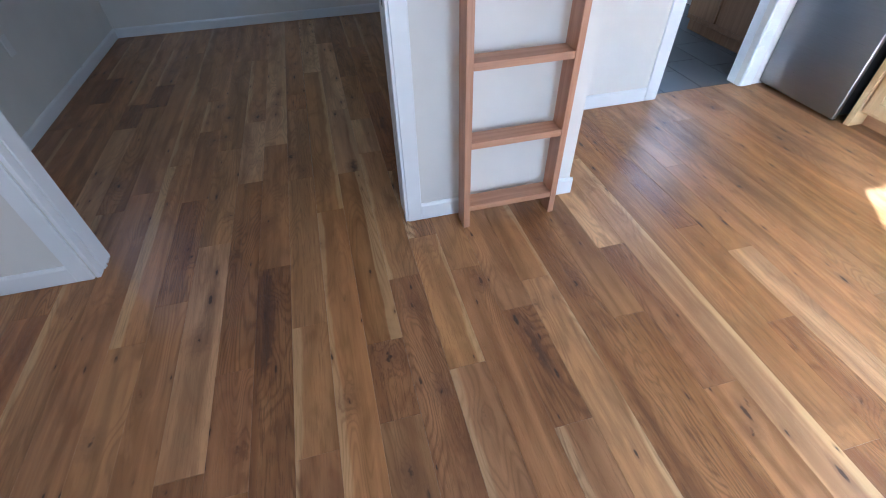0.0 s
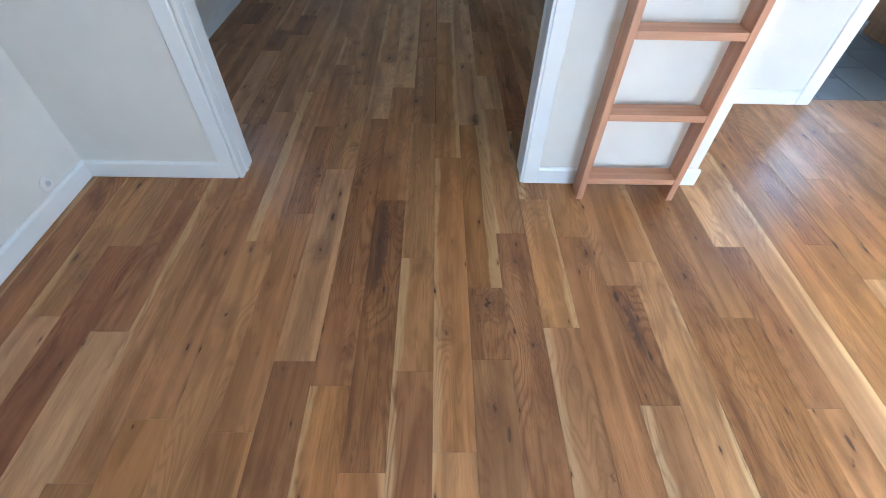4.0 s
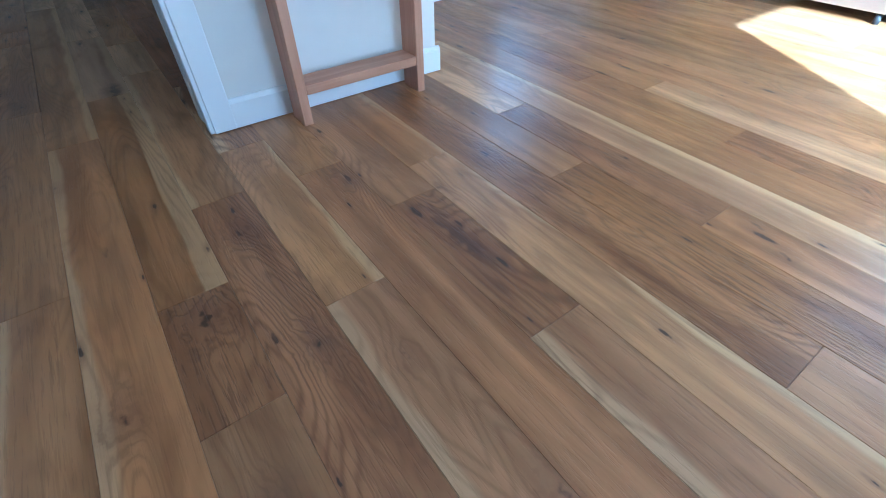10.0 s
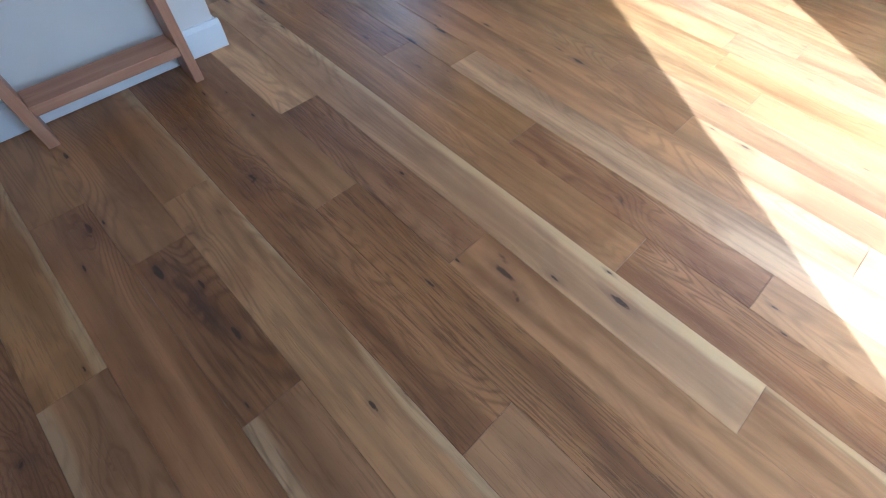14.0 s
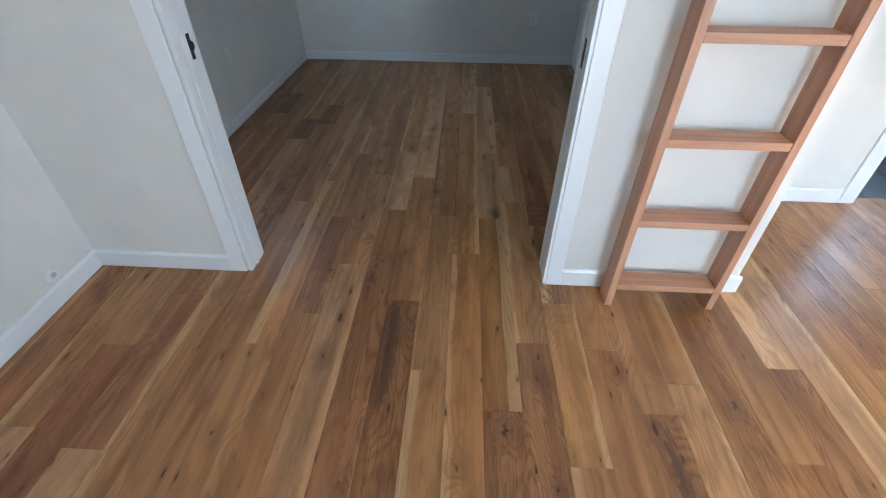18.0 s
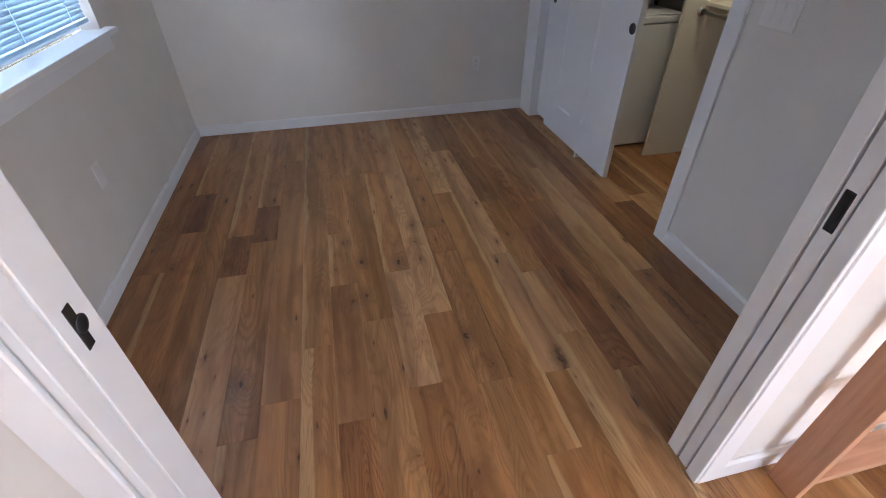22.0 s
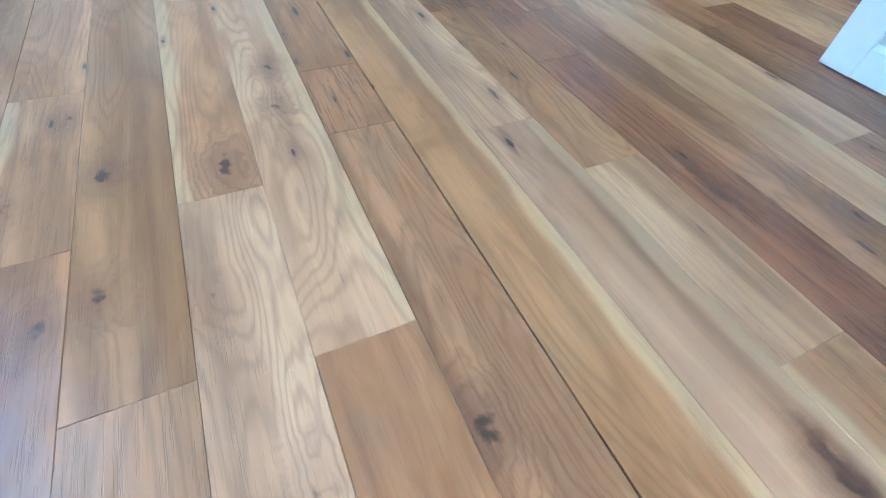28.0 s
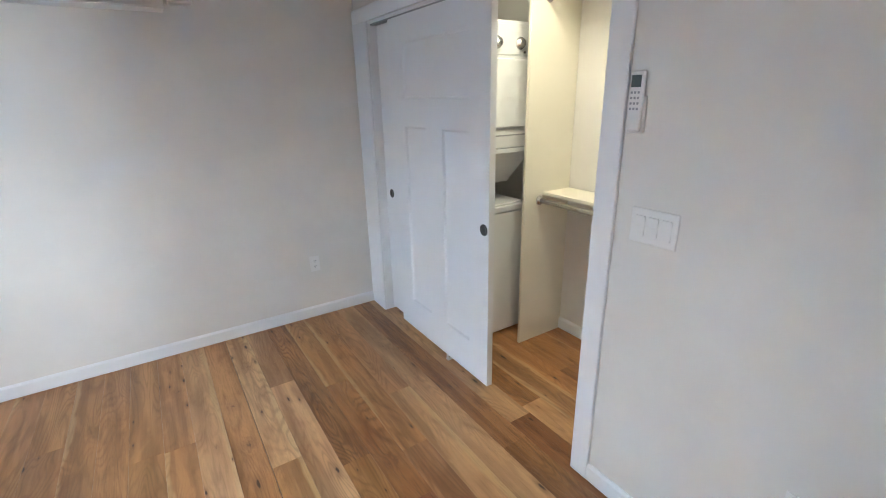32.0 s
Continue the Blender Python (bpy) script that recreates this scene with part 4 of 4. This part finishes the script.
for name, x, y, z, dx, dy, dz in (("added_kitchen_window", EAST + 0.06, -1.9, 1.15, 0, 0.57, 0.9), ("window_3", EAST + 0.06, 2.25, 1.34, 0, 0.30, 0.76)):
    w2 = thing(name, x, y, z, "white framed window pane in the wall, out of view", "window")
    w2["kind"] = "structure"
    wide = max(dx, dy)
    sides = [(-wide, -0.02, 0, -wide + 0.04, 0.02, dz), (wide - 0.04, -0.02, 0, wide, 0.02, dz), (-wide + 0.04, -0.02, 0, wide - 0.04, 0.02, 0.04), (-wide + 0.04, -0.02, dz - 0.04, wide - 0.04, 0.02, dz)]
    frame_ob = part("window_frame", boxes(*sides), TRIM, w2)
    pane_ob = part("pane", box(-wide + 0.04, -0.003, 0.04, wide - 0.04, 0.003, dz - 0.04), PANE, w2)
    pane_ob.visible_shadow = False
    if dy:
        w2.rotation_euler = (0, 0, radians(90))


# ---- wall plates ----
def outlet(x, y, z, turn, label="white duplex outlet plate on the wall"):
    ob = thing("outlet", x, y, z, label, "outlet", "wall outlets")
    part("plate", box(-0.036, -0.006, -0.058, 0.036, 0.0, 0.058, 0.003, 2), PLASTIC, ob)
    for dz in (-0.020, 0.020):
        face = part("socket", box(-0.017, -0.0075, dz - 0.014, 0.017, -0.0055, dz + 0.014, 0.001), PLASTIC, ob)
        for dx in (-0.0065, 0.0065):
            part("slot", box(dx - 0.0014, -0.0078, dz - 0.002, dx + 0.0014, -0.0074, dz + 0.007), BLACK, face)
        part("slot", rod((0, -0.0078, dz - 0.008), (0, -0.0074, dz - 0.008), 0.0024, 10), BLACK, face)
    ob.rotation_euler = (0, 0, radians(turn))
    return ob


outlet(0.235, NORTH, 0.42, 0)
blank = thing("cover_plate", WEST, 1.742, 0.472, "white blank cover plate low on the wall", "wall plate")
part("plate", box(0.0, -0.036, -0.058, 0.006, 0.036, 0.058, 0.003, 2), PLASTIC, blank)
for z in (-0.03, 0.03):
    part("screw", rod((0.0055, 0, z), (0.0068, 0, z), 0.003, 10), PLASTIC, blank)
outlet(0.69, 0.487, 0.455, -90)

switch = thing("light_switch", 0.69, 1.02, 1.157, "white three-gang rocker switch plate on the wall", "light switch")
part("plate", box(-0.006, -0.082, -0.058, 0.0, 0.082, 0.058, 0.003, 2), PLASTIC, switch)
for dy in (0.046, 0.0, -0.046):
    bm = extruded([(-0.0055, -0.033), (-0.0085, -0.033), (-0.0065, 0.0), (-0.0105, 0.033), (-0.0055, 0.033)], "y", dy - 0.0165, dy + 0.0165)
    part("rocker", bm, PLASTIC, switch)

remote = thing("remote_control", 0.69, 1.125, 1.54, "white air conditioner remote in a wall holder", "remote control")
part("holder", box(-0.012, -0.030, -0.092, 0.0, 0.030, 0.02, 0.004, 2), PLASTIC, remote)
body = part("remote_body", box(-0.026, -0.024, -0.086, -0.010, 0.024, 0.092, 0.006, 3), PLASTIC, remote)
part("screen", box(-0.0268, -0.017, 0.045, -0.0258, 0.017, 0.080, 0.0004), SCREEN, body)
for row in range(4):
    for col in (-0.012, 0.0, 0.012):
        part("button", box(-0.0272, col - 0.0035, 0.026 - row * 0.016, -0.0258, col + 0.0035, 0.033 - row * 0.016, 0.0004), GREY_PLASTIC, body)

stopper = thing("wall_bumper", WEST, -0.215, 0.135, "round white wall bumper with a grey ring for a door handle", "door stop")
m = Euler((0, radians(90), 0)).to_matrix().to_4x4()
part("cup", turned([(0.0, 0.0), (0.034, 0.0), (0.034, 0.004), (0.028, 0.012), (0.019, 0.015), (0.015, 0.010), (0.0, 0.009)], m), PLASTIC, stopper)
part("screw_ring", turned([(0.0, 0.009), (0.012, 0.009), (0.012, 0.013), (0.008, 0.016), (0.0, 0.013)], m, 18), PALE_GREY, stopper)

# ---- wall air conditioner ----
ac = thing("air_conditioner", -0.85, NORTH, 2.035, "white wall-mounted split air conditioner near the ceiling", "air conditioner")
prof = [(0.0, 0.0), (-0.13, 0.0), (-0.205, 0.045), (-0.215, 0.10), (-0.205, 0.27), (-0.17, 0.295), (0.0, 0.295)]
part("casing", extruded(prof, "x", -0.42, 0.43), PLASTIC, ac)
part("louver", box(-0.38, -0.175, -0.004, 0.38, -0.110, 0.004, 0.003), PLASTIC, ac)
part("pipe_cover", box(0.455, -0.09, 0.035, 0.575, 0.0, 0.32, 0.012, 3), PLASTIC, ac)

# ---- kitchen ----
fridge = thing("refrigerator", 3.04, 0.52, 0.0, "stainless steel refrigerator with black sides on the oak floor", "refrigerator")
part("cabinet", box(-0.30, -0.295, 0.035, 0.36, 0.275, 1.70, 0.006, 2), BLACK, fridge)
part("door", box(-0.34, -0.312, 0.022, -0.306, 0.290, 1.10, 0.008, 3), STEEL, fridge)
part("freezer_door", box(-0.34, -0.312, 1.115, -0.306, 0.290, 1.69, 0.008, 3), STEEL, fridge)
part("door_gasket", box(-0.3055, -0.295, 0.05, -0.3005, 0.275, 1.68), RUBBER, fridge)
for y in (-0.27, 0.25):
    part("foot", rod((-0.28, y, 0), (-0.28, y, 0.04), 0.018, 14), RUBBER, fridge)
    part("hinge_cap", box(-0.338, y - 0.02, 0.032, -0.30, y + 0.02, 0.044, 0.003), GREY_PLASTIC, fridge)


def base_cabinet(y0, y1, label, doors, lit=MAPLE_UP):
    """A face-frame base cabinet with recessed-panel doors; its front looks to -x."""
    cab = thing("base_cabinet", 3.10, (y0 + y1) / 2, 0.0, label, "cabinet", "maple base cabinets")
    w = (y1 - y0) / 2
    part("body", box(-0.285, -w, 0.105, 0.31, w, 0.87), MAPLE_UP, cab)
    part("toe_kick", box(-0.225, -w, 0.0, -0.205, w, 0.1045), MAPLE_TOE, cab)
    part("face_frame", boxes((-0.303, -w, 0.095, -0.285, -w + 0.035, 0.87), (-0.303, w - 0.035, 0.095, -0.285, w, 0.87), (-0.303, -w + 0.035, 0.095, -0.285, w - 0.035, 0.135), (-0.303, -w + 0.035, 0.83, -0.285, w - 0.035, 0.87), bevel=0.001), MAPLE_UP, cab)
    step = (2 * w - 0.03) / doors
    for k in range(doors):
        a = -w + 0.017 + k * step
        b = a + step - 0.006
        z0, z1, s = 0.118, 0.845, 0.06
        door = part("door", boxes((-0.322, a, z0, -0.3035, a + s, z1), (-0.322, b - s, z0, -0.3035, b, z1), (-0.322, a + s, z0, -0.3035, b - s, z0 + s), (-0.322, a + s, z1 - s, -0.3035, b - s, z1), bevel=0.0015), MAPLE_UP, cab)
        part("door_panel", box(-0.3135, a + s, z0 + s, -0.3045, b - s, z1 - s), MAPLE_UP, door)
    return cab


base_cabinet(-0.195, 0.146, "narrow pale maple base cabinet between fridge and range", 1)
tagged(part("end_panel", box(2.775, 0.148, 0.0, EAST, 0.186, 0.905, 0.002), MAPLE_UP), "pale maple end panel between cabinet and fridge", "cabinet panel")
base_cabinet(-1.60, -0.845, "pale maple base cabinet with recessed panel doors", 2)
base_cabinet(-2.98, -1.605, "pale maple base cabinet with recessed panel doors", 3)
for y0, y1 in ((-0.195, 0.146), (-2.98, -0.845)):
    tagged(part("countertop", box(2.76, y0, 0.871, EAST, y1, 0.91, 0.004, 2), COUNTER), "pale stone countertop on the cabinets", "countertop")

stove = thing("kitchen_range", 3.10, -0.52, 0.0, "stainless steel range with a black glass oven door", "stove")
part("body", box(-0.275, -0.312, 0.045, 0.31, 0.310, 0.90), GREY_PLASTIC, stove)
part("side_trim", box(-0.312, -0.314, 0.05, -0.276, -0.288, 0.88, 0.004, 2), RANGE_STEEL, stove)
drawer = part("drawer", box(-0.312, -0.286, 0.048, -0.276, 0.312, 0.238, 0.005, 2), RANGE_STEEL, stove)
part("handle_recess", box(-0.3145, -0.066, 0.150, -0.3115, 0.136, 0.192, 0.001), BRIGHT_STEEL, drawer, "bright steel recessed handle")
part("handle_shadow", box(-0.3157, -0.050, 0.160, -0.3147, 0.120, 0.182), RUBBER, drawer)
oven = part("oven_door", box(-0.312, -0.286, 0.255, -0.276, 0.312, 0.78, 0.004, 2), RANGE_STEEL, stove)
part("oven_glass", box(-0.318, -0.268, 0.258, -0.3125, 0.300, 0.70, 0.002), GLASS_BLACK, oven)
part("gap_strip", box(-0.308, -0.286, 0.239, -0.278, 0.312, 0.2545), BLACK, stove)
m = Matrix.Translation((-0.318, 0.037, 0.352)) @ Euler((0, radians(-90), 0)).to_matrix().to_4x4()
part("badge", turned([(0.0, 0.0), (0.014, 0.0), (0.014, 0.001), (0.0, 0.0012)], m, 20), GREY_PLASTIC, oven)
part("oven_handle", rod((-0.35, -0.25, 0.74), (-0.35, 0.28, 0.74), 0.012), CHROME, oven)
part("cooktop", box(-0.31, -0.312, 0.901, 0.31, 0.310, 0.918, 0.003), GLASS_BLACK, stove)
for y in (-0.26, 0.28):
    part("foot", rod((-0.285, y, 0), (-0.285, y, 0.05), 0.014, 12), RUBBER, stove)

vanity = thing("bathroom_vanity", 3.16, 1.60, 0.0, "brown wooden vanity cabinet on grey tile", "vanity")
part("toe_kick", box(-0.20, -0.36, 0.0, 0.25, 0.36, 0.095), VANITY_WOOD, vanity)
part("cabinet", box(-0.24, -0.36, 0.096, 0.26, 0.36, 0.80, 0.003), VANITY_WOOD, vanity)
for y in (-0.18, 0.18):
    part("door", box(-0.259, y - 0.165, 0.14, -0.241, y + 0.165, 0.74, 0.003), VANITY_WOOD, vanity)
part("basin_top", box(-0.26, -0.37, 0.801, 0.26, 0.37, 0.835, 0.006, 2), APPLIANCE, vanity)
